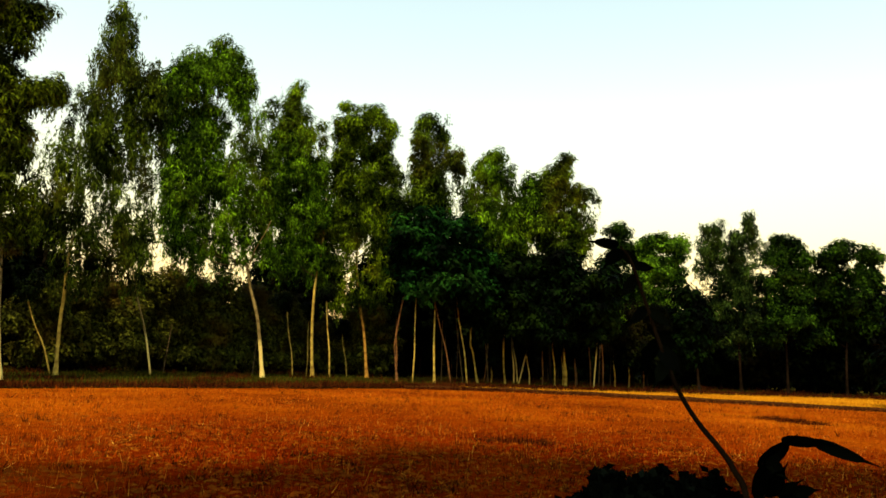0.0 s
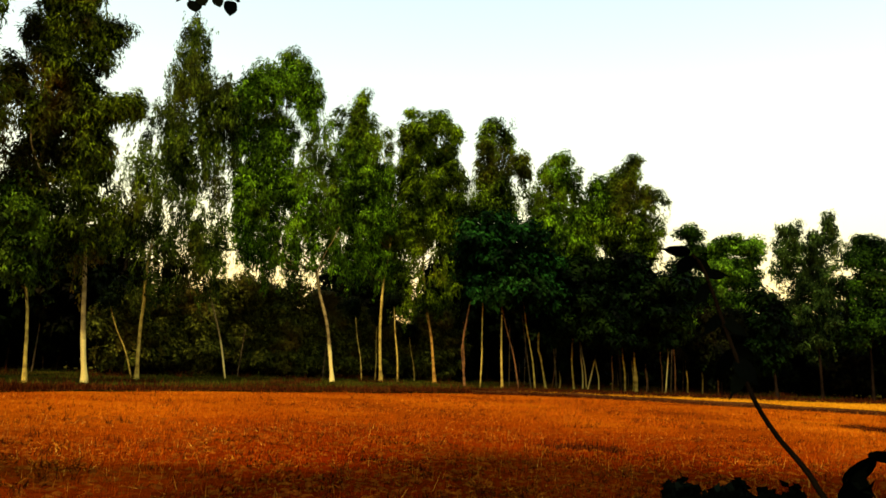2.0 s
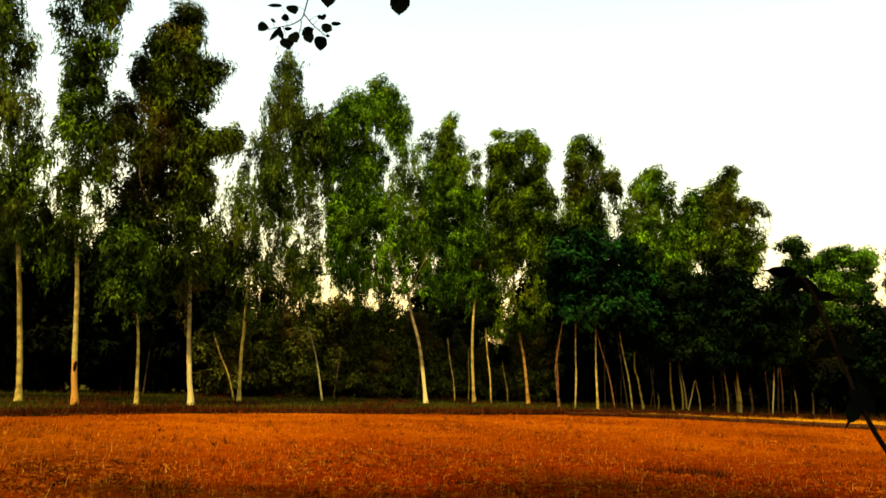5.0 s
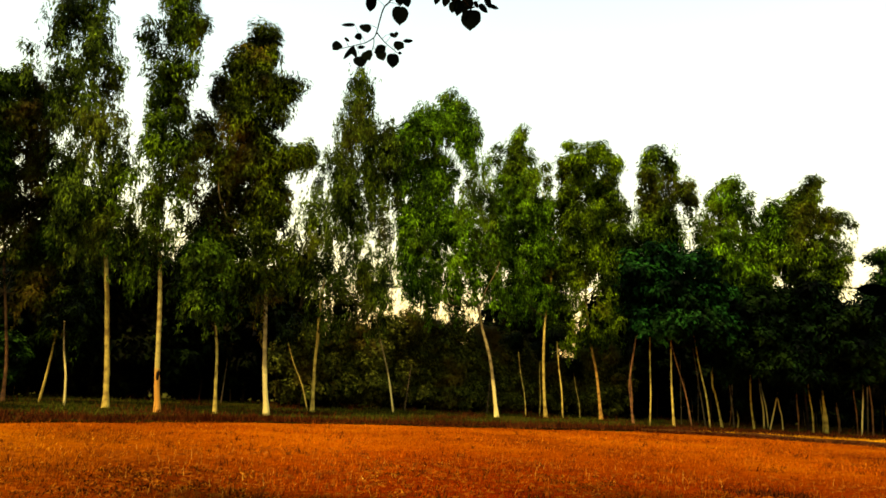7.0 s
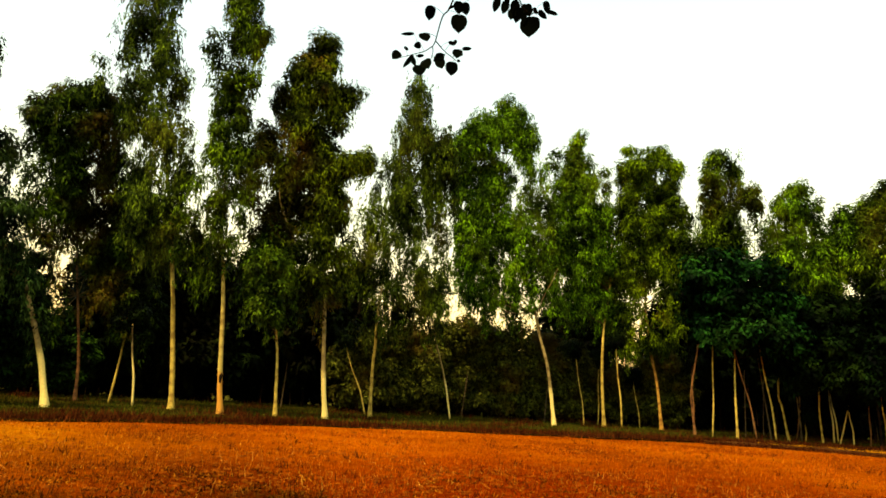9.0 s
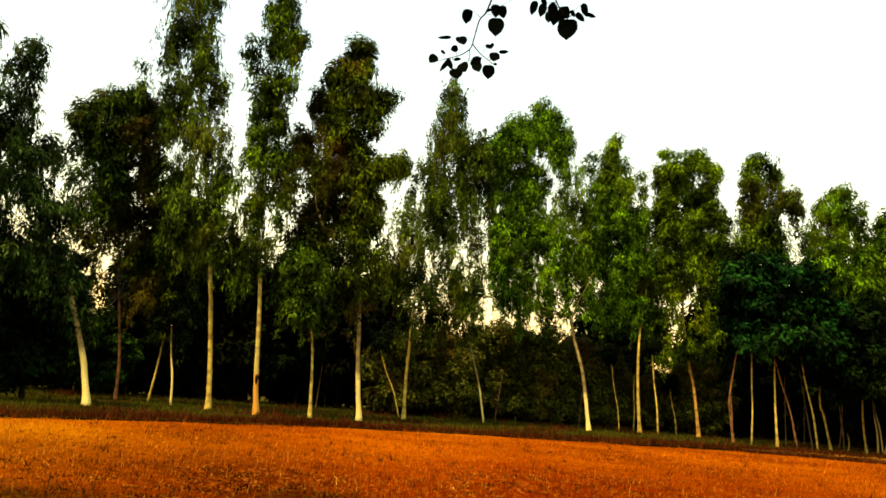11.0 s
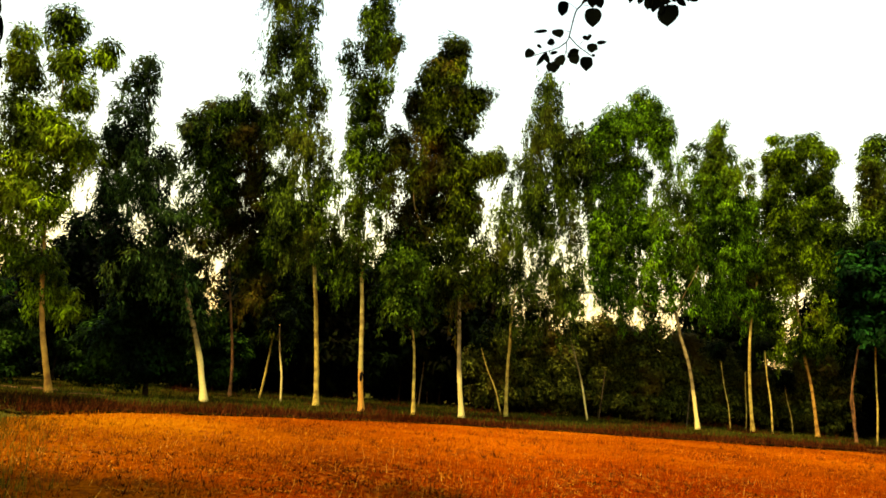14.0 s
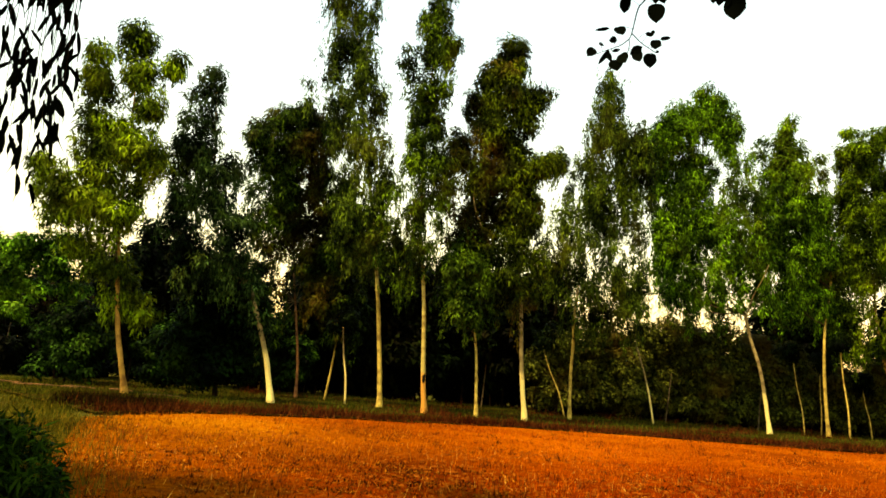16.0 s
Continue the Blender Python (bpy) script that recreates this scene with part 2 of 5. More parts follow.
def tube_mesh(name, points, radii, sides=8, wobble=0.0):
    """A tapered, slightly uneven limb along points."""
    bm = bmesh.new()
    rings = []
    pts = [Vector(p) for p in points]
    for i, p in enumerate(pts):
        d = (pts[min(i + 1, len(pts) - 1)] - pts[max(i - 1, 0)]).normalized()
        side = d.cross(Vector((0.3, 1, 0.1))).normalized()
        up = side.cross(d)
        ring = []
        for k in range(sides):
            a = 2 * math.pi * k / sides
            r = radii[i] * (1 + wobble * noise.noise(p * 1.7 + Vector((math.cos(a), math.sin(a), 0))))
            ring.append(bm.verts.new(p + side * (r * math.cos(a)) + up * (r * math.sin(a))))
        rings.append(ring)
    for a, b in zip(rings, rings[1:]):
        for k in range(sides):
            bm.faces.new((a[k], a[(k + 1) % sides], b[(k + 1) % sides], b[k]))
    bm.faces.new(rings[-1])
    bm.faces.new(rings[0][::-1])
    for f in bm.faces:
        f.smooth = True
    me = bpy.data.meshes.new(name)
    bm.to_mesh(me)
    bm.free()
    return me


def curve_points(points, steps):
    """A smooth line through points (Catmull-Rom)."""
    p = [Vector(q) for q in points]
    p = [p[0] * 2 - p[1]] + p + [p[-1] * 2 - p[-2]]
    out = []
    for i in range(1, len(p) - 2):
        for s in range(steps):
            t = s / steps
            a, b, c, d = p[i - 1:i + 3]
            out.append(0.5 * (2 * b + (c - a) * t + (2 * a - 5 * b + 4 * c - d) * t * t + (3 * b - a - 3 * c + d) * t ** 3))
    return out + [p[-2]]


def unit(v):
    return v / np.maximum(np.linalg.norm(v, axis=-1, keepdims=True), 1e-6)


def leaf_faces(base, way, length, width, facing=None, slim=False):
    """Pointed leaves, one four-cornered face each: base, direction, length and width of every leaf; facing: where their blades tend to turn."""
    n = len(base)
    turn = RNG.normal(size=(n, 3))
    if facing is not None:
        turn = turn * 0.45 + facing
    side = unit(np.cross(way, turn)) * width[:, None]
    tip = base + way * length[:, None]
    mid = base + way * (0.42 * length)[:, None]
    if slim:
        return np.stack([base + side, tip, base - side + way * (0.25 * length)[:, None]], 1)
    return np.stack([base, mid + side, tip, mid - side], 1)


def in_ball(n, power=0.42):
    return unit(RNG.normal(size=(n, 3))) * RNG.random((n, 1)) ** power


def crown_faces(lobes, density, leaf=(0.27, 0.025), droop=1.0, per_twig=18, wide=0.40, depth=1.0, twig_len=0.62, slim=False, loose=1.0):
    """Leaves on drooping twigs, the twigs in tufts, the tufts spread through ellipsoid lobes (x, y, z, rx, rz)."""
    out = []
    for x, y, z, rx, rz in lobes:
        twigs = max(6, int(density * math.pi * rx * rz * (0.8 + 0.3 / max(rx, 0.3))))
        tufts = max(5, twigs // 11)
        c = in_ball(tufts) * (rx, depth * (0.7 * rx + 0.2), rz) + (x, y, z)
        own = in_ball(twigs, 0.6)
        spread = loose * min(wide, 0.45 * rx + 0.09)
        p = c[RNG.integers(0, tufts, twigs)] + own * (spread, spread, spread * 1.1)
        face = np.repeat(unit(own + 0.7 * (p - (x, y, z)) / (rx, rx, rz) + (0, 0, 0.35)), per_twig, 0)
        out_way = unit((p - (x, y, z)) * (1, 1, 0.3) + RNG.normal(size=(twigs, 3)) * 0.4)
        ln = loose * twig_len * min(1.0, 0.35 + 0.5 * rx) * RNG.uniform(0.5, 1.25, twigs)
        s = RNG.random((twigs, per_twig))
        base = p[:, None] + out_way[:, None] * (0.35 * s * ln[:, None])[..., None]
        base[..., 2] += (0.25 * s - droop * s ** 1.5) * ln[:, None]
        base = base.reshape(-1, 3) + RNG.normal(size=(twigs * per_twig, 3)) * (0.18 * leaf[0])
        n = len(base)
        way = unit(np.repeat(out_way, per_twig, 0) * 0.35 + (0, 0, -droop) + RNG.normal(size=(n, 3)) * (0.35 if droop > 0.5 else 0.8))
        out.append(leaf_faces(base, way, leaf[0] * RNG.uniform(0.6, 1.3, n), leaf[1] * RNG.uniform(0.6, 1.3, n), face, slim))
    return np.concatenate(out)


def clump_faces(lobes, size=0.42, leaf=(0.25, 0.036), cover=1.0, fill=2.2, flat=0.85, deep=0.75, rough=0.33):
    """Leaves laid like shingles over many small rounded clumps, the clumps spread through ellipsoid lobes (x, y, z, rx, rz, fullness)."""
    out = []
    for x, y, z, rx, rz, full in lobes:
        rc = min(size, 0.62 * min(rx, rz) + 0.04)
        ry = deep * rx + 0.15
        n = max(3, int(full * fill * (rx * rz) / rc ** 2 + 0.5))
        c = in_ball(n, 0.45) * (max(rx - 0.35 * rc, 0.05), max(ry - 0.3 * rc, 0.1), max(rz - 0.35 * rc, 0.05)) + (x, y, z)
        r = rc * RNG.uniform(0.6, 1.2, n)
        count = np.maximum(14, (cover * 10.0 * r ** 2 * (0.55 + 0.45 * flat) / (leaf[0] * leaf[1])).astype(int))
        k = np.repeat(np.arange(n), count)
        m = len(k)
        u = unit(RNG.normal(size=(m, 3)) + (0, 0, 0.25))
        p = c[k] + u * (r[k] * (0.5 + 0.62 * RNG.random(m)))[:, None] * (1, 1, flat)
        p[:, 2] -= np.maximum(0, RNG.random(m) - 0.7) * r[k] * (1 - u[:, 2])
        away = unit((c - (x, y, z)) / (rx, ry, rz))[k]
        nrm = unit(u * (1, 1, 1 / flat) + 0.3 * away + (0, 0, 0.3) + RNG.normal(size=(m, 3)) * rough)
        way = -nrm * (-nrm[:, 2:3]) + (0, 0, -1) + 0.5 * u * (1, 1, 0) + RNG.normal(size=(m, 3)) * 0.4
        way = unit(way - nrm * np.sum(way * nrm, 1)[:, None] * 0.85)
        out.append(three_cornered(p, way, nrm, leaf[0] * RNG.uniform(0.6, 1.3, m), leaf[1] * RNG.uniform(0.6, 1.3, m)))
    return np.concatenate(out)


def three_cornered(base, way, nrm, length, width):
    """Pointed leaves as one skewed triangle each."""
    side = unit(np.cross(way, nrm)) * width[:, None]
    way = way * length[:, None]
    return np.stack([base + side, base + way, base - side + 0.25 * way], 1)


def strand_faces(lobes, hang, leaf=(0.21, 0.031), length=1.05):
    """Thin strands of narrow leaves hanging straight down out of the lobes."""
    out = []
    for x, y, z, rx, rz, full in lobes:
        n = max(2, int(hang * 34 * rx * (rx + rz) * (0.4 + 0.6 * full)))
        curtain = RNG.integers(0, n // 6 + 2, n)
        p = (in_ball(n // 6 + 2, 0.4) * (1.04 * rx, 0.8 * rx + 0.1, rz))[curtain] + RNG.normal(size=(n, 3)) * (0.1, 0.1, 0.22) + (x, y, z)
        ln = length * RNG.uniform(0.35, 1.2, n) * min(1.0, 0.45 + 0.5 * rz)
        count = np.maximum(5, (ln / 0.055).astype(int))
        k = np.repeat(np.arange(n), count)
        m = len(k)
        s = RNG.random(m)
        sway = RNG.normal(size=(n, 3)) * (0.12, 0.12, 0.0)
        base = p[k] + sway[k] * s[:, None] + RNG.normal(size=(m, 3)) * (0.05, 0.05, 0.03)
        base[:, 2] -= s * ln[k]
        way = unit(RNG.normal(size=(m, 3)) * 0.3 + (0, 0, -1))
        nrm = unit((p - (x, y, z))[k] * (1, 1, 0.2) + RNG.normal(size=(m, 3)) * 0.5 + (0, -0.3, 0.25))
        out.append(three_cornered(base, way, nrm, leaf[0] * RNG.uniform(0.6, 1.3, m), leaf[1] * RNG.uniform(0.7, 1.3, m)))
    return np.concatenate(out)


def tree(label, az, d, line, lobes, skirt=(), fork=(), fork_y=0.0, kind="gum", girth=0.14, wood=None, leaves=None, hang=0.7, fill=4.2, leaf=None, size=None, z0=0.15, group="trees along the field"):
    """A tree at azimuth and distance. line: points (sideways, height) of its trunk; lobes, skirt: (sideways, height, half width, half height, fullness)
    of the upper and the lower crown; fork: points of a second stem, which comes forward by fork_y."""
    gum = kind == "gum"
    root = tagged(new("gum_tree" if gum else "broadleaf_tree"), label, "tree", group)
    root.matrix_world = Matrix.Translation(polar(az, d, z0)) @ pose(0, 0, 0, 0, 0, az)
    foot = line[0][0] * 0.03
    pts = [(-foot, 0, -0.2), (0, 0, 0.0)] + [(x, 0.12 * math.sin(3 * h + az) + 1.3 * min(1.0, max(0.0, (h - 0.3 * line[-1][1]) / 2.5)), h - z0) for x, h in line]
    pts = curve_points(pts, 6)
    top = pts[-1].z
    radii = [0.62 * girth * (1.0 + 0.4 * max(0, 0.5 - p.z) / 0.5) * max(0.12, 1 - 0.85 * (max(p.z, 0) / top) ** 0.9) for p in pts]
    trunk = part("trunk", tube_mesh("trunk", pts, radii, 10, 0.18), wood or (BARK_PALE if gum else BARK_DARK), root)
    if fork:
        fp = curve_points([(x, (0.05 if not fork_y else 0.0) * i + fork_y * min(1.0, 0.5 * i), h - z0) for i, (x, h) in enumerate(fork)], 5)
        part("limb", tube_mesh("limb", fp, [(0.19 if fork_y else 0.3) * girth * (1 - 0.5 * i / len(fp)) for i in range(len(fp))], 8, 0.15), wood or BARK_PALE, trunk)
    placed = []
    for x, h, rx, rz, *full in [*lobes, *skirt]:
        y = RNG.uniform(-0.6, 0.6) * min(rx + 0.3, 1.2)
        thin = 0.56 if gum and h < 0.52 * line[-1][1] else 1.0      # lower crowns let the sky through
        placed.append((x, y, h - z0, 1.15 * rx, 1.2 * rz, thin * (full[0] if full else 1.0)))
        low = h - z0 - rz * 0.9 - (0.8 if gum else 0.3)
        start = min(pts[3:], key=lambda q: abs(q.z - max(low, 0.35 * top)))
        end = Vector((x, y, h - z0 + rz * 0.4))
        bend = start.lerp(end, 0.5) + Vector((0, 0, -0.12 * (end - start).length))
        r = max(0.02, girth * 0.26 * min(1.0, rx))
        lp = curve_points([start, bend, end], 5)
        part("limb", tube_mesh("limb", lp, [r * (1 - 0.75 * i / (len(lp) - 1)) for i in range(len(lp))], 6, 0.1), LIMB if gum else BARK_DARK, trunk)
    if gum:
        f = np.concatenate([clump_faces(placed, size or 0.4, leaf or (0.26, 0.042), cover=0.85, fill=fill), strand_faces(placed, hang)])
    else:
        f = clump_faces(placed, size or 0.55, leaf or (0.3, 0.1), fill=fill, flat=0.7, rough=0.4)
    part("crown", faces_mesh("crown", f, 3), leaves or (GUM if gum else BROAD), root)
    return root


def sheet(name, outline, z, mat, label, step=1.2, rough=0.03):
    """An uneven piece of ground inside an outline of corners."""
    bm = bmesh.new()
    bm.faces.new([bm.verts.new((x, y, z)) for x, y in outline])
    bmesh.ops.triangulate(bm, faces=bm.faces)
    for i in range(4):
        bmesh.ops.subdivide_edges(bm, edges=[e for e in bm.edges if e.calc_length() > step], cuts=1, use_grid_fill=False)
        bmesh.ops.triangulate(bm, faces=bm.faces)
    for v in bm.verts:
        v.co.z = z + rough * (0.6 + noise.noise(v.co * 0.5)) * 0.6 + 0.4 * rough * noise.noise(v.co * 2.1)
    me = bpy.data.meshes.new(name)
    bm.to_mesh(me)
    bm.free()
    return tagged(part(name, me, mat), label, name, kind="structure")


def inside(pts, outline):
    """Which of the points (n, 2) lie inside the outline."""
    hit = np.zeros(len(pts), bool)
    for (x1, y1), (x2, y2) in zip(outline, outline[1:] + outline[:1]):
        cross = (y1 > pts[:, 1]) != (y2 > pts[:, 1])
        hit ^= cross & (pts[:, 0] < (x2 - x1) * (pts[:, 1] - y1) / (y2 - y1 + 1e-9) + x1)
    return hit


def blades(name, spots, z, height, width, per, mat, label, category, lean=0.35, tuft=0.06):
    """Tufts of thin upright blades: one three-cornered face a blade. spots: (n, 2)."""
    n = len(spots) * per
    base = np.zeros((n, 3))
    base[:, :2] = np.repeat(spots, per, 0) + RNG.normal(size=(n, 2)) * tuft
    base[:, 2] = z
    way = unit(RNG.normal(size=(n, 3)) * (lean, lean, 0) + (0, 0, 1))
    ln = np.repeat(RNG.uniform(0.55, 1.25, len(spots)), per) * height * RNG.uniform(0.5, 1.15, n)
    a = RNG.uniform(0, 2 * math.pi, n)
    side = np.stack([np.cos(a), np.sin(a), np.zeros(n)], 1) * (width * RNG.uniform(0.6, 1.4, n))[:, None]
    tri = np.stack([base - side, base + side, base + way * ln[:, None]], 1)
    return tagged(part(name, faces_mesh(name, tri, 3), mat), label, category, kind="stuff")


def wedge(n, near, far, az0, az1, power=1.0):
    """Spots spread over a sector, denser towards its near end for a power above 1."""
    r = near + (far - near) * RNG.random(n) ** power
    a = np.radians(RNG.uniform(az0, az1, n))
    return np.stack([-r * np.sin(a), r * np.cos(a)], 1)


# ---- ground, field, verge ----
def ground_sheet():
    bm = bmesh.new()
    rings = []
    for r in (0.0, 2, 5, 9, 14, 20, 26, 32, 38, 45, 55, 70, 100, 200, 600, 2500):
        if r == 0:
            rings.append([bm.verts.new((0, 0, -0.03))])
            continue
        ring = []
        for k in range(72):
            a = 2 * math.pi * k / 72
            p = Vector((r * math.sin(a), r * math.cos(a), 0))
            p.z = -0.03 + (0.05 * noise.noise(p * 0.3) if r < 100 else 0)
            ring.append(bm.verts.new(p))
        rings.append(ring)
    for k in range(72):
        bm.faces.new((rings[0][0], rings[1][(k + 1) % 72], rings[1][k]))
        for a, b in zip(rings[1:], rings[2:]):
            bm.faces.new((a[k], a[(k + 1) % 72], b[(k + 1) % 72], b[k]))
    bmesh.ops.recalc_face_normals(bm, faces=bm.faces)
    me = bpy.data.meshes.new("ground")
    bm.to_mesh(me)
    bm.free()
    return tagged(part("ground", me, GROUND), "flat earthy ground with thin grass reaching the horizon", "ground", kind="structure")


ground_sheet()
FIELD_LINE = [(-7.4, 3.6), (-17.0, 9.6), (-17.9, 13.2), (-16.4, 17.9), (-13.4, 23.8), (-7.8, 29.0), (-0.2, 35.7),
              (5.0, 35.2), (17.5, 30.6), (34.0, 25.0), (34.0, 2.2), (-4.6, 2.2)]
STRIP_LINE = [(-1.0, 36.0), (2.5, 39.0), (7.9, 40.6), (16.0, 42.4), (25.6, 44.6), (48.0, 49.0), (48.0, 22.0), (34.0, 26.2), (17.5, 31.8), (5.0, 36.0)]
VERGE_LINE = [(-17.6, 10.2), (-18.2, 13.2), (-16.6, 17.9), (-13.4, 23.8), (-7.8, 29.0), (-1.2, 36.2), (2.3, 39.4), (7.6, 41.0), (16.0, 42.9), (25.6, 45.1), (48.0, 49.5),
              (52, 58), (27, 60), (0, 62), (-14, 54), (-30, 34), (-36, 20), (-30, 12)]
sheet("field", FIELD_LINE, 0.0, FIELD, "harvested field of orange dry stubble on bare soil", 1.0)
sheet("straw_strip", STRIP_LINE, 0.01, FIELD_FAR, "pale yellow straw field beyond a low earth bund", 1.5)
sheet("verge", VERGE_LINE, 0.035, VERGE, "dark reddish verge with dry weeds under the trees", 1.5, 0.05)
bund_pts = curve_points([(-1.5, 34.6, 0.02), (5, 35.5, 0.03), (17.5, 31.2, 0.03), (34, 25.6, 0.03), (48, 21, 0.03)], 10)
tagged(part("bund", tube_mesh("bund", bund_pts, [0.16 + 0.04 * noise.noise(p) for p in bund_pts], 8, 0.4), BUND),
       "low dark earth bund between two fields", "bund", kind="structure")

spots = wedge(95000, 5.5, 38, -36, 66, 0.7)
spots = spots[inside(spots, FIELD_LINE)]
keep = np.array([noise.noise(Vector((x * 0.5, y * 0.5, 3.0))) + 0.5 * noise.noise(Vector((x * 1.7, y * 1.7, 1.0))) for x, y in spots])
spots = spots[keep > RNG.uniform(-0.6, 0.5, len(spots))]
blades("stubble", spots, 0.0, 0.115, 0.0055, 3, STRAW, "dry orange wheat stubble standing in tufts", "stubble")
spots = wedge(850, 6, 34, -36, 64, 1.2)
spots = spots[inside(spots, FIELD_LINE)]
blades("field_weeds", spots, 0.0, 0.2, 0.008, 9, WEED, "scattered dark weed tufts in the stubble", "weeds", lean=0.7, tuft=0.07)
spots = wedge(9000, 5.5, 24, -36, 66, 0.9)
spots = spots[inside(spots, FIELD_LINE)]
f = RNG.random((420, 1))
low = np.array(polar(-23.0, 26.0)[:2]) * (1 - f) + np.array(polar(-26.2, 24.4)[:2]) * f + RNG.normal(size=(420, 2)) * (0.25, 0.12)
patch = np.array(polar(-6.3, 14.2)[:2]) + RNG.normal(size=(110, 2)) * (0.42, 0.16)
blades("weed_patch", patch, 0.0, 0.17, 0.009, 6, WEED, "patch of low dark weeds in the stubble", "weeds", lean=0.7, tuft=0.07)
blades("weed_row", low, 0.0, 0.16, 0.012, 4, WEED, "short row of dark weeds in the stubble", "weeds", lean=0.7, tuft=0.1)
blades("straw_litter", spots, 0.02, 0.17, 0.0035, 2, STRAW_PALE, "broken straw lying flat over the field", "straw", lean=6.0, tuft=0.15)
spots = wedge(9000, 5.5, 18, -36, 66, 1.4)
spots = spots[inside(spots, FIELD_LINE)]
n = len(spots)
c = np.concatenate([spots, np.full((n, 1), 0.012)], 1)
r = RNG.uniform(0.015, 0.075, (n, 1))
ring = [c + r * np.array((math.cos(a), math.sin(a), 0.0)) * RNG.uniform(0.6, 1.2, (n, 1)) for a in np.linspace(0, 2 * math.pi, 6)[:5]]
top = c + r * (0, 0, 0.4) + RNG.normal(size=(n, 3)) * 0.006
f = np.concatenate([np.stack([ring[i], ring[(i + 1) % 5], top], 1) for i in range(5)])
tagged(part("clods", faces_mesh("clods", f, 3), CLOD), "small dark clods of soil scattered over the stubble field", "soil clods", kind="stuff")
spots = wedge(26000, 30, 56, -40, 5)
spots = spots[inside(spots, STRIP_LINE)]
blades("far_stubble", spots, 0.02, 0.14, 0.012, 3, STRAW_FAR, "short pale straw of the farther field", "stubble")
spots = wedge(40000, 14, 62, -40, 75)
spots = spots[inside(spots, VERGE_LINE)]
edge = np.array([noise.noise(Vector((x * 0.35, y * 0.35, 9.0))) - max(0.0, (-x - 1.3 * y + 4) * 0.15) for x, y in spots]) - 0.18
reach = np.full(len(spots), 1e9)
for a, b in zip(np.array(VERGE_LINE[:10]), np.array(VERGE_LINE[1:11])):
    f = np.clip(((spots - a) @ (b - a)) / ((b - a) @ (b - a)), 0, 1)
    reach = np.minimum(reach, np.linalg.norm(spots - a - f[:, None] * (b - a), axis=1))
reach += RNG.normal(size=len(spots)) * 0.5
rim = []
for (x1, y1), (x2, y2) in zip(VERGE_LINE[:10], VERGE_LINE[1:11]):
    n = int(110 * math.hypot(x2 - x1, y2 - y1))
    f = RNG.random((n, 1))
    rim.append(np.array((x1, y1)) * (1 - f) + np.array((x2, y2)) * f + np.abs(RNG.normal(size=(n, 1))) * np.array((-0.7, 0.75)) * 0.8)
bs = np.array([p[:] for p in bund_pts])[:, :2]
k = RNG.integers(0, len(bs) - 1, 5000)
f = RNG.random((5000, 1))
blades("bund_weeds", bs[k] * (1 - f) + bs[k + 1] * f + RNG.normal(size=(5000, 2)) * 0.22, 0.05, 0.2, 0.012, 4, WEED, "dark weeds growing on the low bund", "weeds", lean=0.6, tuft=0.1)
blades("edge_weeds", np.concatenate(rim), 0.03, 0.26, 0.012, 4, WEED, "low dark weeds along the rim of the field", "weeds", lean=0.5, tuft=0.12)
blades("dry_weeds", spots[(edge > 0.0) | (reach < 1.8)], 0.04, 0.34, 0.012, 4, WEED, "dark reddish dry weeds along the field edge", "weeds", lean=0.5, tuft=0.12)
blades("verge_grass", spots[(edge <= 0.05) & (reach > 1.5)], 0.04, 0.22, 0.012, 4, GRASS, "thin green grass under the trees", "grass", lean=0.5, tuft=0.12)
f = RNG.random((600, 1))
spots = np.array((-7.4, 3.6)) * (1 - f) + np.array((-17.0, 9.6)) * f + RNG.normal(size=(600, 2)) * 0.55
blades("margin_weeds", spots, 0.0, 0.22, 0.006, 5, STRAW_GREEN, "tall yellow-green weeds along the field margin", "weeds", lean=0.35, tuft=0.1)
spots = wedge(16000, 3.0, 40, 61, 80, 1.4)
spots = spots[~inside(spots, FIELD_LINE)]
blades("margin_grass", spots, -0.02, 0.2, 0.007, 5, GRASS_DRY, "uneven green and drying grass margin beside the field", "grass", lean=0.5, tuft=0.1)

spots = np.concatenate([wedge(380, 6.5, 15, -34, 25, 0.9), wedge(320, 6.5, 13.5, 30, 70, 0.9)])
spots = spots[inside(spots, FIELD_LINE)]
spots = np.concatenate([spots + RNG.normal(size=spots.shape) * 0.18 for _ in range(3)])
tall = wedge(1600, 6.5, 17, -34, 66, 0.8)
tall = tall[inside(tall, FIELD_LINE)]
blades("tall_straws", tall, 0.0, 0.21, 0.004, 2, STRAW_PALE, "single taller pale straws standing in the stubble", "stubble", lean=0.25, tuft=0.05)
blades("straw_residue", spots, 0.02, 0.075, 0.016, 9, RESIDUE, "matted dark straw residue lying in small heaps", "straw", lean=2.4, tuft=0.08)

# near-black weeds stand in for the shadow under the corner tree
shadow = wedge(1500, 22.5, 25.5, 54.5, 62.0)
blades("ditch_weeds", shadow, 0.03, 0.34, 0.013, 5, SHADOW_WEED, "dense dark weeds added for the tree's shadow at the field corner", "weeds", lean=0.7, tuft=0.14)

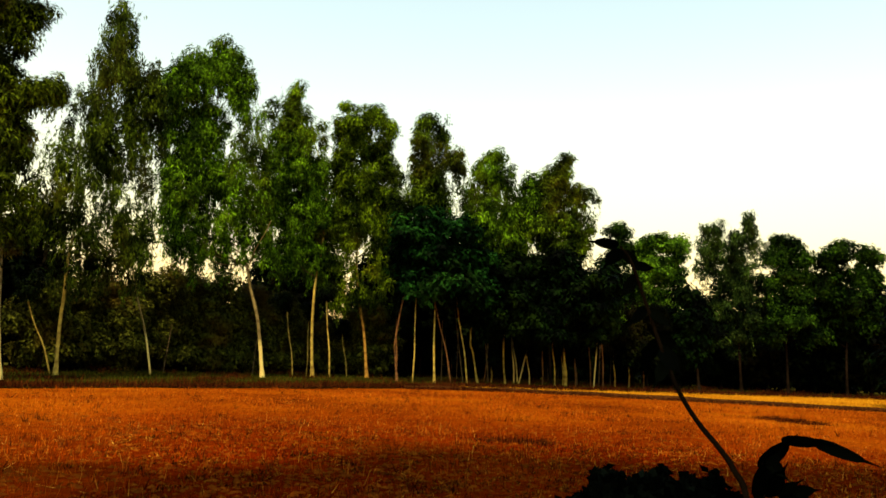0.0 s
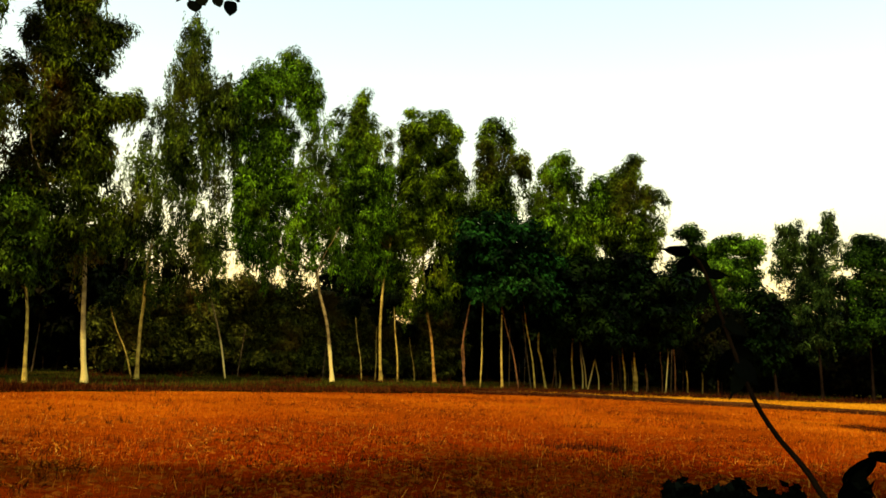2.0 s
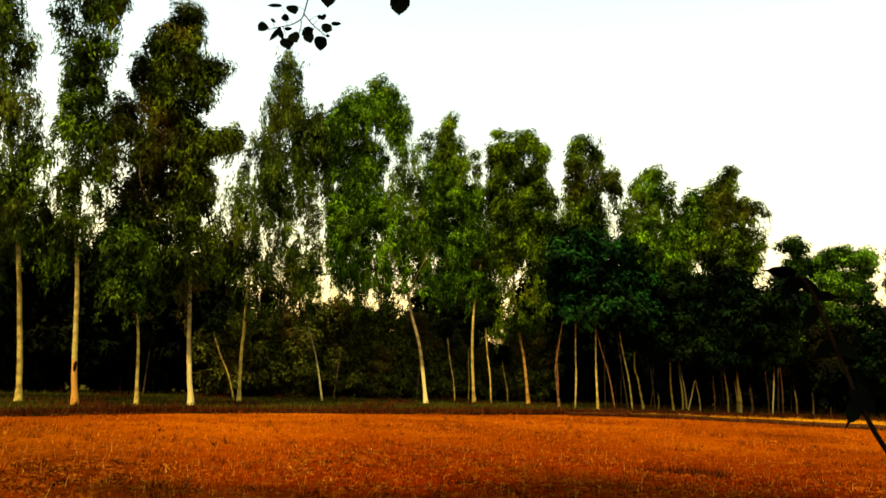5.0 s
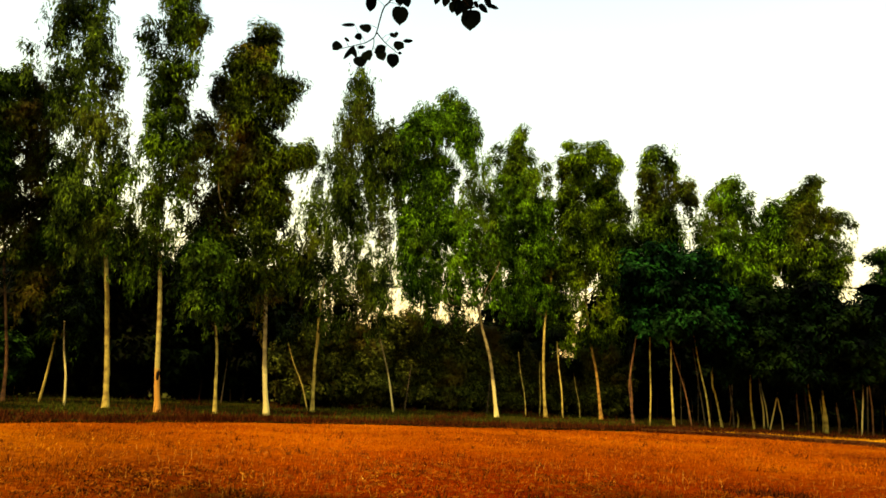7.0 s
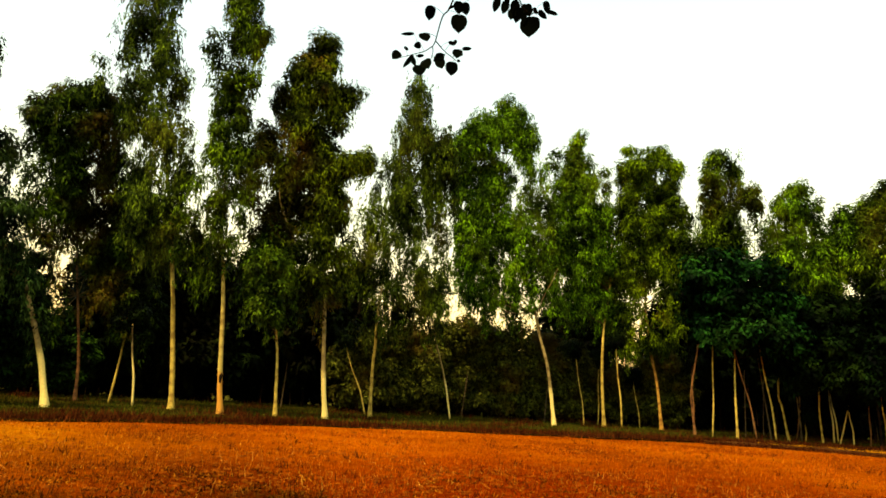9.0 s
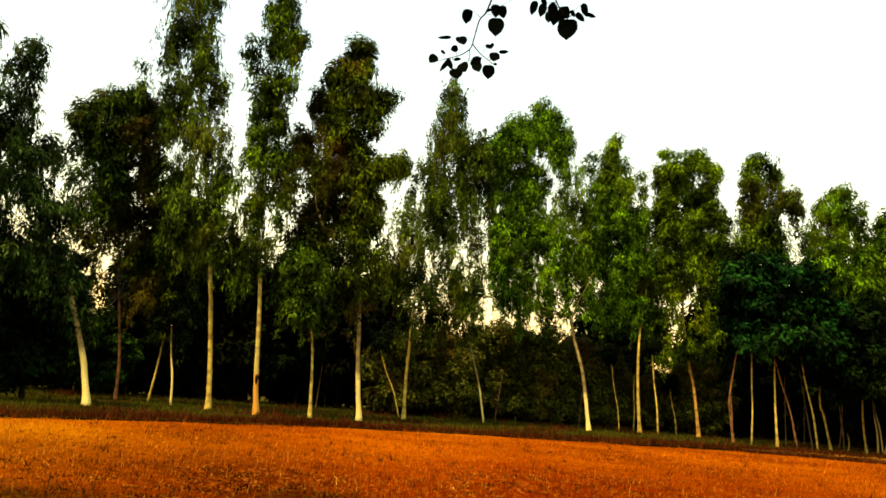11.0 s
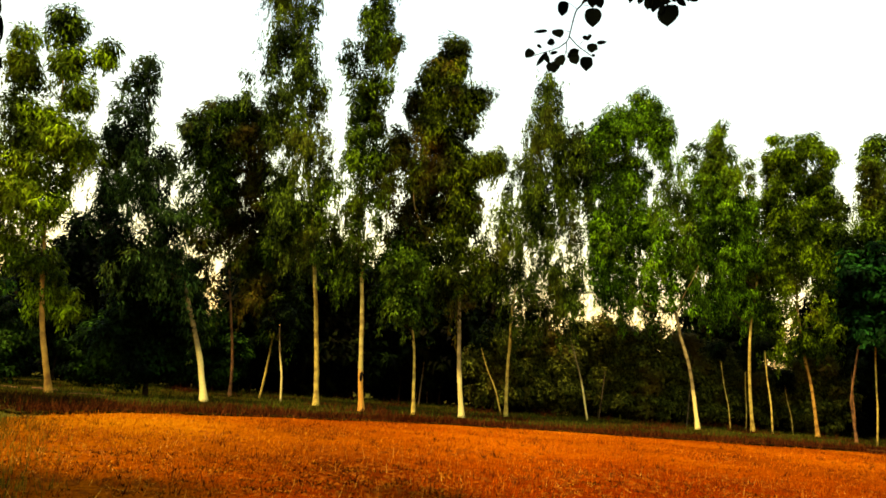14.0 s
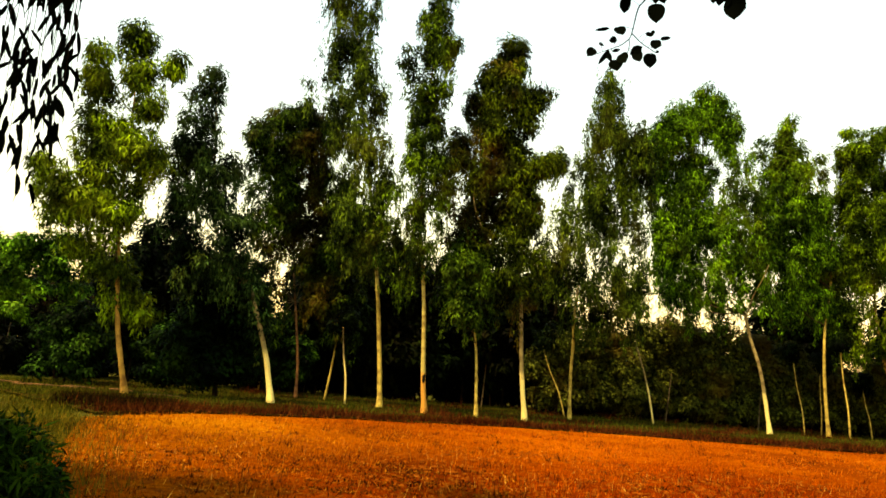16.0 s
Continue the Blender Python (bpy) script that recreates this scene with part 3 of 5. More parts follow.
# ---- the row of trees ----
PALE = "tall pale-barked gum tree with drooping leaves"
tree("gum tree with three leafy heads, pale trunk at the field corner", 58.22, 30.0, [(-0.25, 1.2), (-0.46, 2.1), (-0.76, 4.0), (-1.06, 7.1), (-1.11, 9.7), (-1.24, 12.9)],
     [(-2.5, 12.1, 0.55, 0.87), (-1.3, 13.3, 0.65, 0.80), (0.1, 12.5, 0.45, 0.59), (-1.0, 12.1, 0.67, 0.53), (-2.6, 11.4, 0.45, 0.39), (-2.0, 10.9, 0.50, 0.52, 0.6), (-0.9, 11.4, 0.75, 0.31, 0.4), (-2.4, 9.8, 0.56, 0.57), (-1.6, 9.6, 0.81, 0.73), (-0.5, 10.4, 0.57, 0.61), (-0.9, 8.8, 1.09, 0.86), (-2.2, 8.6, 0.52, 0.80), (0.0, 8.7, 0.46, 0.65), (-3.8, 7.7, 0.46, 0.53, 0.6), (-3.0, 7.2, 0.58, 0.58, 0.7), (-2.6, 6.6, 0.62, 0.78)],
     skirt=[(-1.7, 7.4, 0.83, 1.01), (-1.1, 6.2, 0.92, 0.96), (-2.0, 5.5, 0.78, 0.78, 0.8), (-0.6, 7.4, 0.46, 0.72, 0.7), (-2.9, 9.0, 0.29, 0.46, 0.4), (-1.3, 4.5, 0.71, 0.86, 0.8), (-0.5, 4.2, 0.57, 0.95, 0.8), (0.0, 3.2, 0.69, 0.91, 0.7), (-3.5, 7.6, 0.56, 0.73, 0.7), (-2.8, 6.9, 0.64, 0.73, 0.8), (-3.4, 6.4, 0.52, 0.52, 0.5)], leaves=GUM_YELLOW, wood=BARK_ORANGE, girth=0.17, hang=0.8)
tree("gum tree leaning sideways, limed foot and narrow crown", 48.31, 30.0, [(-0.28, 1.5), (-0.61, 2.6), (-1.01, 3.7), (-1.28, 4.5), (-2.17, 5.8), (-2.86, 6.6), (-3.13, 7.9), (-3.34, 9.9), (-3.57, 12.4)],
     [(-3.6, 12.6, 0.47, 0.61, 0.7), (-3.6, 11.8, 0.64, 0.60), (-3.4, 11.0, 0.36, 0.64, 0.7), (-4.4, 11.7, 0.23, 0.39, 0.7), (-4.3, 10.8, 0.42, 0.41, 0.6), (-4.0, 9.6, 0.63, 0.86), (-4.4, 8.8, 0.45, 0.85), (-3.4, 9.0, 0.67, 1.08), (-2.5, 8.9, 0.51, 0.95), (-4.3, 7.5, 0.49, 0.62), (-3.9, 7.7, 0.58, 0.93), (-2.8, 7.6, 0.63, 0.98), (-4.6, 9.8, 0.41, 0.40), (-3.7, 6.0, 0.78, 0.72), (-2.6, 5.7, 0.71, 0.83), (-2.0, 6.7, 0.55, 0.98, 0.7)],
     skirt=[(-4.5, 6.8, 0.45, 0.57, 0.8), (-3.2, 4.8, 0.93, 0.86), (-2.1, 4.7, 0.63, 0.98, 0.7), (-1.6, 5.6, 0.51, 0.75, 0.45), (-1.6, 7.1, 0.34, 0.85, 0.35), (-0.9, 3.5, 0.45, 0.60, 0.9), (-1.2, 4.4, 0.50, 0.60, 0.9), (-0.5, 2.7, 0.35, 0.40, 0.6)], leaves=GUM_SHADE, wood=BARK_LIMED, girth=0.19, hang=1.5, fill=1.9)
tree("bushy dark green gum tree with a browning top", 46.55, 36.0, [(-0.06, 1.7), (-0.37, 3.8), (-0.70, 5.9), (-0.99, 8.0), (-1.38, 12.4)],
     [(-2.2, 13.0, 0.74, 0.62), (-1.4, 13.4, 0.85, 0.51), (-0.7, 13.3, 1.13, 0.62), (-3.1, 12.3, 0.52, 0.64), (-2.3, 11.9, 1.13, 0.95), (-0.8, 12.0, 1.23, 1.07), (-1.7, 10.4, 1.13, 1.22), (-0.2, 10.5, 1.18, 1.23), (-2.5, 10.8, 0.47, 0.77), (-3.2, 11.0, 0.41, 0.63, 0.5), (-2.9, 9.2, 0.46, 1.03, 0.3), (-1.5, 8.5, 1.10, 1.20), (-0.1, 8.6, 1.17, 1.21), (0.4, 12.7, 0.49, 1.08), (0.6, 6.8, 1.01, 1.08), (0.9, 9.1, 0.75, 1.33)],
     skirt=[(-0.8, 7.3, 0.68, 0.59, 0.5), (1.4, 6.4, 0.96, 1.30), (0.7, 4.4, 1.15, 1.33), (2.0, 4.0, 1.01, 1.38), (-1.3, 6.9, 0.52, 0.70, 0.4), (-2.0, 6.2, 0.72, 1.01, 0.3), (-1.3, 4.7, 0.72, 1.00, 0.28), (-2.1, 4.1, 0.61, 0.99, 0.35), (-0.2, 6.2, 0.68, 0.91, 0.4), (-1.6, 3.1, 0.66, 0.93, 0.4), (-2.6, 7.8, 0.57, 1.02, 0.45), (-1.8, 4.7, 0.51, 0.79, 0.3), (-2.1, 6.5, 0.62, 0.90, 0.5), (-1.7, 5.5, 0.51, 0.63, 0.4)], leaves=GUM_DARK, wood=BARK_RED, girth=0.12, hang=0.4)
tree("tallest gum tree with thin drooping top", 40.41, 33.0, [(-0.10, 1.5), (-0.38, 3.9), (-0.54, 5.1), (-0.95, 7.9), (-1.44, 10.4), (-1.94, 13.0), (-2.46, 16.2), (-2.94, 19.5)],
     [(-3.3, 16.1, 0.66, 1.04), (-2.8, 16.7, 0.72, 0.77, 0.8), (-2.0, 15.4, 0.51, 1.17), (-2.1, 14.3, 0.51, 1.16), (-3.4, 15.2, 0.41, 0.76), (-2.7, 17.6, 0.85, 0.78, 0.5), (-2.0, 17.6, 0.47, 1.06, 0.4), (-3.5, 18.1, 0.72, 0.50, 0.5), (-2.6, 19.5, 1.12, 1.08, 0.6), (-3.4, 19.2, 0.85, 0.93, 0.6), (-2.5, 13.4, 0.71, 0.88, 0.6), (-1.7, 13.0, 0.58, 0.88, 0.6), (-4.4, 14.0, 0.28, 0.91, 0.25), (-1.3, 13.8, 0.46, 0.81, 0.35), (-2.9, 12.8, 0.70, 0.74, 0.6), (-2.2, 11.6, 0.83, 0.87)],
     skirt=[(-1.3, 11.2, 0.83, 1.00), (-2.4, 10.3, 0.57, 0.86, 0.6), (-1.6, 9.3, 0.95, 0.98), (-0.8, 9.4, 0.57, 1.24, 0.7), (-2.0, 8.2, 0.82, 0.97), (-0.7, 7.8, 0.69, 1.17), (-1.4, 7.1, 0.94, 1.16), (-0.4, 10.2, 0.45, 0.99, 0.5)], leaves=GUM_GREY, girth=0.18, hang=2.2, fill=0.7)
stained = tree("tall slender gum tree with pale orange-stained trunk", 37.09, 31.0, [(-0.15, 1.6), (-0.31, 3.9), (-0.54, 6.0), (-0.71, 6.9), (-0.84, 9.3), (-0.91, 11.8), (-0.85, 14.4), (-0.85, 17.4)],
     [(-0.8, 17.3, 0.74, 0.69), (-0.6, 18.2, 0.59, 0.53), (-0.9, 16.5, 0.69, 0.63), (-0.3, 15.6, 0.59, 0.73), (-0.8, 15.3, 0.66, 0.52), (-2.0, 15.0, 0.34, 0.47, 0.7), (-1.8, 14.4, 0.32, 0.67, 0.5), (-1.1, 13.6, 0.56, 0.66), (-0.5, 13.5, 0.56, 0.71), (-1.1, 12.4, 0.55, 0.86), (-0.5, 11.8, 0.48, 0.95), (-1.2, 11.0, 0.48, 0.82), (-1.1, 10.1, 0.55, 0.69, 0.8), (-0.3, 10.3, 0.67, 0.81), (-0.7, 8.9, 0.66, 0.80), (0.2, 9.9, 0.43, 0.69, 0.7)],
     skirt=[(-1.0, 8.1, 0.54, 0.92, 0.8), (-0.1, 8.0, 0.38, 0.67, 0.5), (-0.8, 6.7, 0.54, 0.90), (-0.2, 6.7, 0.33, 0.71, 0.7), (-1.7, 6.6, 0.47, 0.95, 0.7), (-1.1, 5.7, 0.60, 0.85, 0.8), (-1.8, 8.5, 0.54, 1.07, 0.4), (-1.8, 6.7, 0.58, 0.93, 0.5), (-1.3, 7.2, 0.45, 0.94, 0.4)], leaves=GUM, wood=BARK_STAINED, girth=0.17, hang=1.6, fill=2.4)
tree("small leafy tree between two tall gums", 33.24, 31.5, [(-0.13, 2.3), (-0.28, 3.4), (-0.58, 5.5), (-0.82, 6.9)],
     [(-0.9, 6.5, 1.04, 0.67), (-1.3, 5.7, 0.68, 0.81), (-0.2, 6.0, 0.80, 0.81), (-0.7, 7.1, 0.67, 0.53), (-0.6, 4.6, 0.80, 0.85), (-1.4, 4.7, 0.47, 0.57, 0.6)],
     leaves=BROAD_LIGHT, wood=BARK_PALE, girth=0.12, hang=0.6, leaf=(0.2, 0.05))
tree("tall gum tree with browned crown and limed foot", 29.67, 32.0, [(-0.22, 2.0), (-0.44, 4.8), (-0.81, 7.2), (-1.44, 9.4), (-1.85, 11.9), (-1.78, 14.5), (-1.51, 16.1)],
     [(-1.5, 16.1, 0.65, 0.54), (-1.2, 15.4, 0.58, 1.02), (-1.9, 15.5, 0.45, 0.48), (-2.3, 14.7, 0.65, 0.69), (-1.5, 14.0, 0.82, 1.00), (-0.3, 13.8, 0.74, 0.68), (-0.7, 12.9, 0.69, 0.86), (-2.5, 13.4, 0.82, 1.00), (-3.1, 14.0, 0.25, 0.74, 0.4), (-3.2, 13.2, 0.35, 0.34, 0.7), (-2.1, 12.1, 0.94, 0.99), (-1.2, 11.7, 0.81, 0.98), (-3.7, 11.8, 0.65, 0.68), (-3.4, 11.0, 0.50, 0.67), (-2.6, 10.3, 0.57, 1.18), (-1.7, 10.3, 1.05, 1.10)],
     leaves=GUM_BROWN, wood=BARK_LIMED, girth=0.17, hang=0.7, skirt=[(-0.8, 10.4, 0.68, 1.09), (0.3, 11.1, 0.73, 0.33), (-0.2, 10.7, 0.53, 0.46), (0.8, 11.4, 0.31, 0.28), (-1.9, 8.9, 1.04, 0.95), (-0.9, 8.9, 0.92, 1.08), (-2.8, 8.2, 0.68, 0.83), (-0.2, 8.7, 0.53, 0.95), (-1.5, 7.1, 1.03, 0.94), (-0.5, 7.2, 0.79, 0.93), (-2.2, 6.8, 0.68, 0.69), (-0.8, 5.7, 0.67, 0.92), (-0.2, 5.5, 0.54, 0.92, 0.8), (0.3, 6.8, 0.47, 0.98, 0.6), (-1.3, 5.2, 0.52, 0.82, 0.6), (-3.8, 9.2, 0.48, 0.90, 0.35), (-3.7, 7.4, 0.62, 0.98, 0.5), (-3.2, 8.2, 0.53, 0.99, 0.5), (0.7, 11.1, 0.59, 0.41, 1.2), (0.2, 10.8, 0.59, 0.46, 1.2)], fork=[(-1.37, 6.2), (-2.10, 7.6), (-2.63, 8.8), (-2.69, 10.1), (-2.71, 12.4)], fork_y=-0.7)
tree("weeping gum tree with a pointed top", 26.41, 37.0, [(-0.04, 2.2), (-0.00, 3.6), (0.02, 5.2), (0.27, 8.0), (0.68, 10.8), (1.04, 13.7), (1.14, 16.7)],
     [(1.1, 17.0, 0.42, 0.48), (1.1, 16.5, 0.61, 0.54), (1.1, 15.6, 0.83, 0.84), (1.1, 14.3, 1.10, 0.98, 0.8), (0.6, 13.4, 0.61, 1.12, 0.6), (1.8, 13.7, 0.71, 1.12, 0.7), (0.4, 11.9, 0.90, 1.25, 0.7), (1.3, 11.9, 0.90, 1.25, 0.7), (2.1, 12.2, 0.62, 1.24), (2.5, 13.7, 0.76, 0.82), (2.9, 12.6, 0.75, 1.10), (2.3, 11.1, 0.62, 1.09), (0.4, 10.2, 0.76, 1.09, 0.7), (1.4, 9.7, 0.89, 1.22, 0.8), (-0.5, 11.9, 0.28, 0.82, 0.5), (-0.5, 9.0, 0.60, 0.94, 0.6)],
     skirt=[(0.4, 8.2, 1.02, 1.07, 0.6), (1.8, 8.0, 0.74, 1.11, 0.8), (-0.2, 7.0, 0.76, 1.06, 0.6), (1.2, 6.3, 1.01, 1.05, 0.4), (2.4, 6.1, 0.73, 1.04, 0.35), (3.2, 11.1, 0.37, 0.91, 0.8), (3.0, 5.9, 0.57, 0.90, 0.3), (-0.1, 4.9, 0.64, 0.98, 0.5), (0.7, 5.3, 0.80, 0.98, 0.4), (2.0, 6.7, 0.74, 1.05, 0.5), (2.6, 5.2, 0.63, 0.76, 0.3), (1.3, 5.0, 0.87, 0.76, 0.35), (2.8, 9.4, 0.35, 1.07, 0.5), (2.7, 8.0, 0.53, 1.05, 0.5), (3.1, 7.0, 0.39, 0.77, 0.35), (-0.9, 8.5, 0.78, 1.15, 0.4), (-1.2, 7.1, 0.78, 1.02, 0.4), (-0.8, 10.5, 0.62, 0.99, 0.35)], leaves=GUM_GREY, girth=0.14, hang=2.4, fill=0.7)
tree("broad gum tree with forked leaning trunk and limed foot", 12.87, 41.5, [(-0.24, 1.9), (-0.49, 3.3), (-0.93, 4.7), (-1.15, 5.7), (-1.54, 7.0), (-2.37, 9.0), (-3.29, 12.4), (-3.64, 16.9)],
     [(-3.3, 18.1, 0.70, 0.59), (-2.7, 17.0, 0.80, 0.74), (-3.5, 16.7, 0.96, 0.91), (-4.8, 17.1, 0.78, 0.66), (-4.5, 15.9, 0.97, 1.08), (-5.4, 15.6, 0.84, 1.08), (-2.4, 15.9, 0.94, 0.90), (-1.8, 16.0, 0.45, 0.73, 0.8), (-4.6, 14.3, 1.12, 1.23), (-3.5, 13.6, 0.80, 1.21), (-6.2, 15.0, 0.70, 1.09), (-2.0, 14.8, 0.65, 0.69, 0.5), (-5.6, 13.7, 0.69, 1.23), (-4.1, 12.7, 1.24, 1.05), (-1.7, 13.5, 0.56, 1.50, 0.3), (-2.0, 12.3, 0.64, 1.18, 0.4)],
     leaves=GUM_FRESH, wood=BARK_LIMED, girth=0.17, hang=1.6, fill=2.6, skirt=[(-4.9, 11.4, 0.96, 1.04), (-3.5, 11.0, 0.94, 1.02), (-4.4, 9.9, 1.23, 1.18), (-2.8, 10.5, 0.78, 1.17), (-1.7, 10.8, 0.77, 1.31, 0.7), (-5.1, 8.6, 0.96, 1.02, 0.7), (-3.6, 8.3, 1.21, 1.16, 0.7), (-2.2, 9.0, 0.91, 1.30, 0.7), (-5.8, 12.4, 0.39, 0.90), (-3.0, 6.8, 1.32, 0.83, 0.35), (-4.5, 7.1, 0.80, 0.85, 0.4), (-1.4, 9.0, 0.62, 1.14, 0.7), (-0.6, 8.4, 0.69, 1.18, 0.6)] + [(-4.5, 7.5, 1.14, 1.00, 0.5), (-2.8, 7.5, 1.18, 0.99, 0.5), (-3.8, 6.1, 1.28, 0.66, 0.3), (-1.4, 7.5, 0.75, 1.12, 0.5), (-1.9, 6.1, 0.76, 0.64, 0.3), (-0.3, 7.0, 0.63, 1.16, 0.4), (-5.7, 9.0, 0.35, 1.25, 0.35), (-5.6, 10.5, 0.59, 1.20, 0.8), (-5.4, 8.9, 0.59, 1.06, 0.7), (-4.9, 6.9, 0.63, 0.85, 0.4), (-0.9, 11.9, 0.55, 1.23, 0.45), (-0.7, 9.8, 0.60, 1.21, 0.5), (-1.2, 13.7, 0.45, 0.94, 0.4)], fork=[(-1.15, 5.7), (-0.84, 6.7), (-0.37, 7.6), (-0.1, 8.3)], fork_y=-0.9)
tree("gum tree with a straight pale trunk", 9.29, 45.0, [(-0.14, 2.1), (-0.19, 4.3), (-0.11, 6.2), (0.12, 8.0), (0.18, 10.8), (-0.54, 13.8), (-2.06, 16.9)],
     [(-2.0, 17.0, 0.58, 0.67), (-2.0, 16.0, 0.86, 0.93), (-1.9, 14.8, 1.03, 1.09), (-2.6, 14.2, 0.67, 1.09), (-1.7, 13.5, 1.08, 1.08), (-3.4, 15.9, 0.39, 0.95, 0.4), (-3.2, 13.5, 0.53, 1.26, 0.6), (-2.6, 11.9, 1.09, 1.07), (-1.5, 11.8, 1.06, 1.22), (-2.8, 10.3, 0.95, 1.22), (-1.7, 9.9, 1.06, 1.20), (-0.9, 14.4, 0.37, 0.91, 0.4), (-0.6, 12.5, 0.77, 1.05), (-0.6, 10.6, 0.77, 1.20), (-2.0, 8.4, 1.06, 1.04), (-3.2, 8.3, 0.80, 1.21, 0.7)],
     skirt=[(-0.9, 8.4, 0.76, 1.18), (-1.7, 6.9, 1.10, 0.93, 0.6), (-0.4, 6.9, 0.80, 1.04, 0.7), (-0.0, 10.1, 0.55, 1.13, 0.45), (-0.1, 12.4, 0.45, 1.16, 0.35)], leaves=GUM_FRESH, girth=0.16, hang=1.4, fill=3.2)
tree("round-headed gum tree on a leaning orange trunk", 5.30, 47.0, [(-0.29, 2.7), (-0.63, 4.3), (-0.90, 6.2), (-1.04, 7.5), (-1.04, 9.9), (-1.08, 12.9), (-0.81, 16.4)],
     [(-1.2, 15.8, 1.50, 1.05), (-2.4, 15.8, 0.57, 1.05), (-0.3, 16.9, 0.56, 0.60), (0.6, 15.8, 0.55, 0.85), (-2.1, 16.9, 0.50, 0.34, 0.8), (-1.7, 14.1, 1.26, 1.03), (-0.1, 14.3, 0.97, 1.03), (0.6, 13.2, 0.79, 0.94), (1.1, 12.3, 0.54, 1.19, 0.8), (-0.9, 12.3, 1.31, 1.20), (-2.3, 12.8, 0.81, 1.40), (-3.5, 14.7, 0.43, 1.05, 0.4), (-1.9, 10.6, 1.31, 1.37), (-0.2, 11.4, 1.03, 1.08), (-3.7, 12.1, 0.81, 1.40), (-2.8, 9.3, 1.11, 1.18, 0.8)],
     skirt=[(0.8, 10.5, 0.95, 1.07), (-4.0, 10.0, 0.91, 1.45, 0.8), (-1.6, 8.9, 0.89, 0.85, 0.6), (-3.1, 7.1, 1.24, 1.27, 0.6), (-1.5, 7.2, 0.75, 1.33, 0.35), (-0.4, 6.2, 0.74, 1.18, 0.3), (0.2, 7.9, 0.74, 1.33, 0.4), (-2.2, 5.1, 0.95, 1.18, 0.35), (0.7, 6.2, 0.80, 1.24, 0.5), (0.6, 9.3, 0.88, 1.06, 0.6), (-0.2, 10.0, 0.82, 1.00, 0.7), (1.3, 9.3, 0.60, 1.13, 0.5), (-0.2, 4.7, 0.73, 0.96, 0.35), (-1.5, 8.3, 0.79, 1.25, 0.4), (-1.7, 5.1, 0.85, 1.15, 0.35), (-0.8, 9.4, 0.66, 1.05, 0.3)], leaves=GUM_ROUND, wood=BARK_ORANGE, girth=0.16, hang=1.0)
tree("gum tree with thin reddish trunk", 3.05, 43.0, [(-0.15, 1.5), (-0.19, 2.3), (0.13, 4.6), (0.64, 7.7), (1.18, 14.2)],
     [(1.2, 15.0, 0.71, 0.54), (0.9, 14.1, 0.62, 1.10, 0.8), (2.0, 14.5, 0.43, 0.93, 0.8), (1.3, 13.1, 0.92, 0.92, 0.7), (0.9, 11.8, 0.61, 1.08), (1.6, 11.5, 0.70, 1.24), (2.9, 13.0, 0.60, 0.72), (3.0, 12.0, 0.48, 0.71, 0.5), (0.3, 13.2, 0.16, 0.93, 0.35), (2.1, 10.6, 0.84, 0.84), (0.9, 10.3, 0.85, 0.91), (-0.3, 10.0, 0.74, 1.17, 0.8)],
     leaves=GUM, wood=BARK_RED, girth=0.10, hang=1.0)
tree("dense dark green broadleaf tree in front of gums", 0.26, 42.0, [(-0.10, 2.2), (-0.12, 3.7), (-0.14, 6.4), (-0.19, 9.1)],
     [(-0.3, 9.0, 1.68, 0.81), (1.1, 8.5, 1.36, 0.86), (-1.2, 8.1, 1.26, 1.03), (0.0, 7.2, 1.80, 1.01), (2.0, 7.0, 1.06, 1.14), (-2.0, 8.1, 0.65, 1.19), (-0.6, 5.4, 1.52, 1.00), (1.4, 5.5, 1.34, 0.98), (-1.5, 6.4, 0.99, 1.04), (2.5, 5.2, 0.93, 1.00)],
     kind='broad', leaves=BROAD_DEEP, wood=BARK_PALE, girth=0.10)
tree(PALE, -2.93, 45.0, [(-0.30, 1.8), (-0.46, 2.6), (-0.36, 6.1), (0.25, 10.6), (0.60, 13.6)],
     [(0.6, 13.6, 0.78, 0.60), (0.4, 12.4, 0.99, 0.77), (-0.2, 11.2, 0.70, 1.09, 0.6), (0.9, 10.9, 0.83, 1.25, 0.7), (-0.3, 12.9, 0.40, 0.74), (1.5, 11.9, 0.36, 1.09, 0.5), (0.2, 9.6, 1.28, 1.24), (1.8, 9.3, 0.81, 1.22), (-1.0, 11.0, 0.49, 1.13, 0.4)],
     leaves=GUM_FRESH, girth=0.09, hang=1.2)
tree(PALE, -5.00, 46.0, [(-0.14, 1.9), (-0.01, 5.0), (0.67, 8.8), (1.11, 12.4)],
     [(1.2, 12.4, 0.59, 0.60), (0.7, 11.4, 0.68, 0.93, 0.8), (0.0, 13.0, 0.27, 0.44, 0.6), (1.5, 11.4, 0.67, 0.92, 0.7), (1.0, 10.1, 0.96, 1.08), (0.4, 8.8, 0.97, 0.91), (1.9, 9.8, 0.69, 1.10)],
     leaves=GUM_FRESH, girth=0.08, hang=1.0)
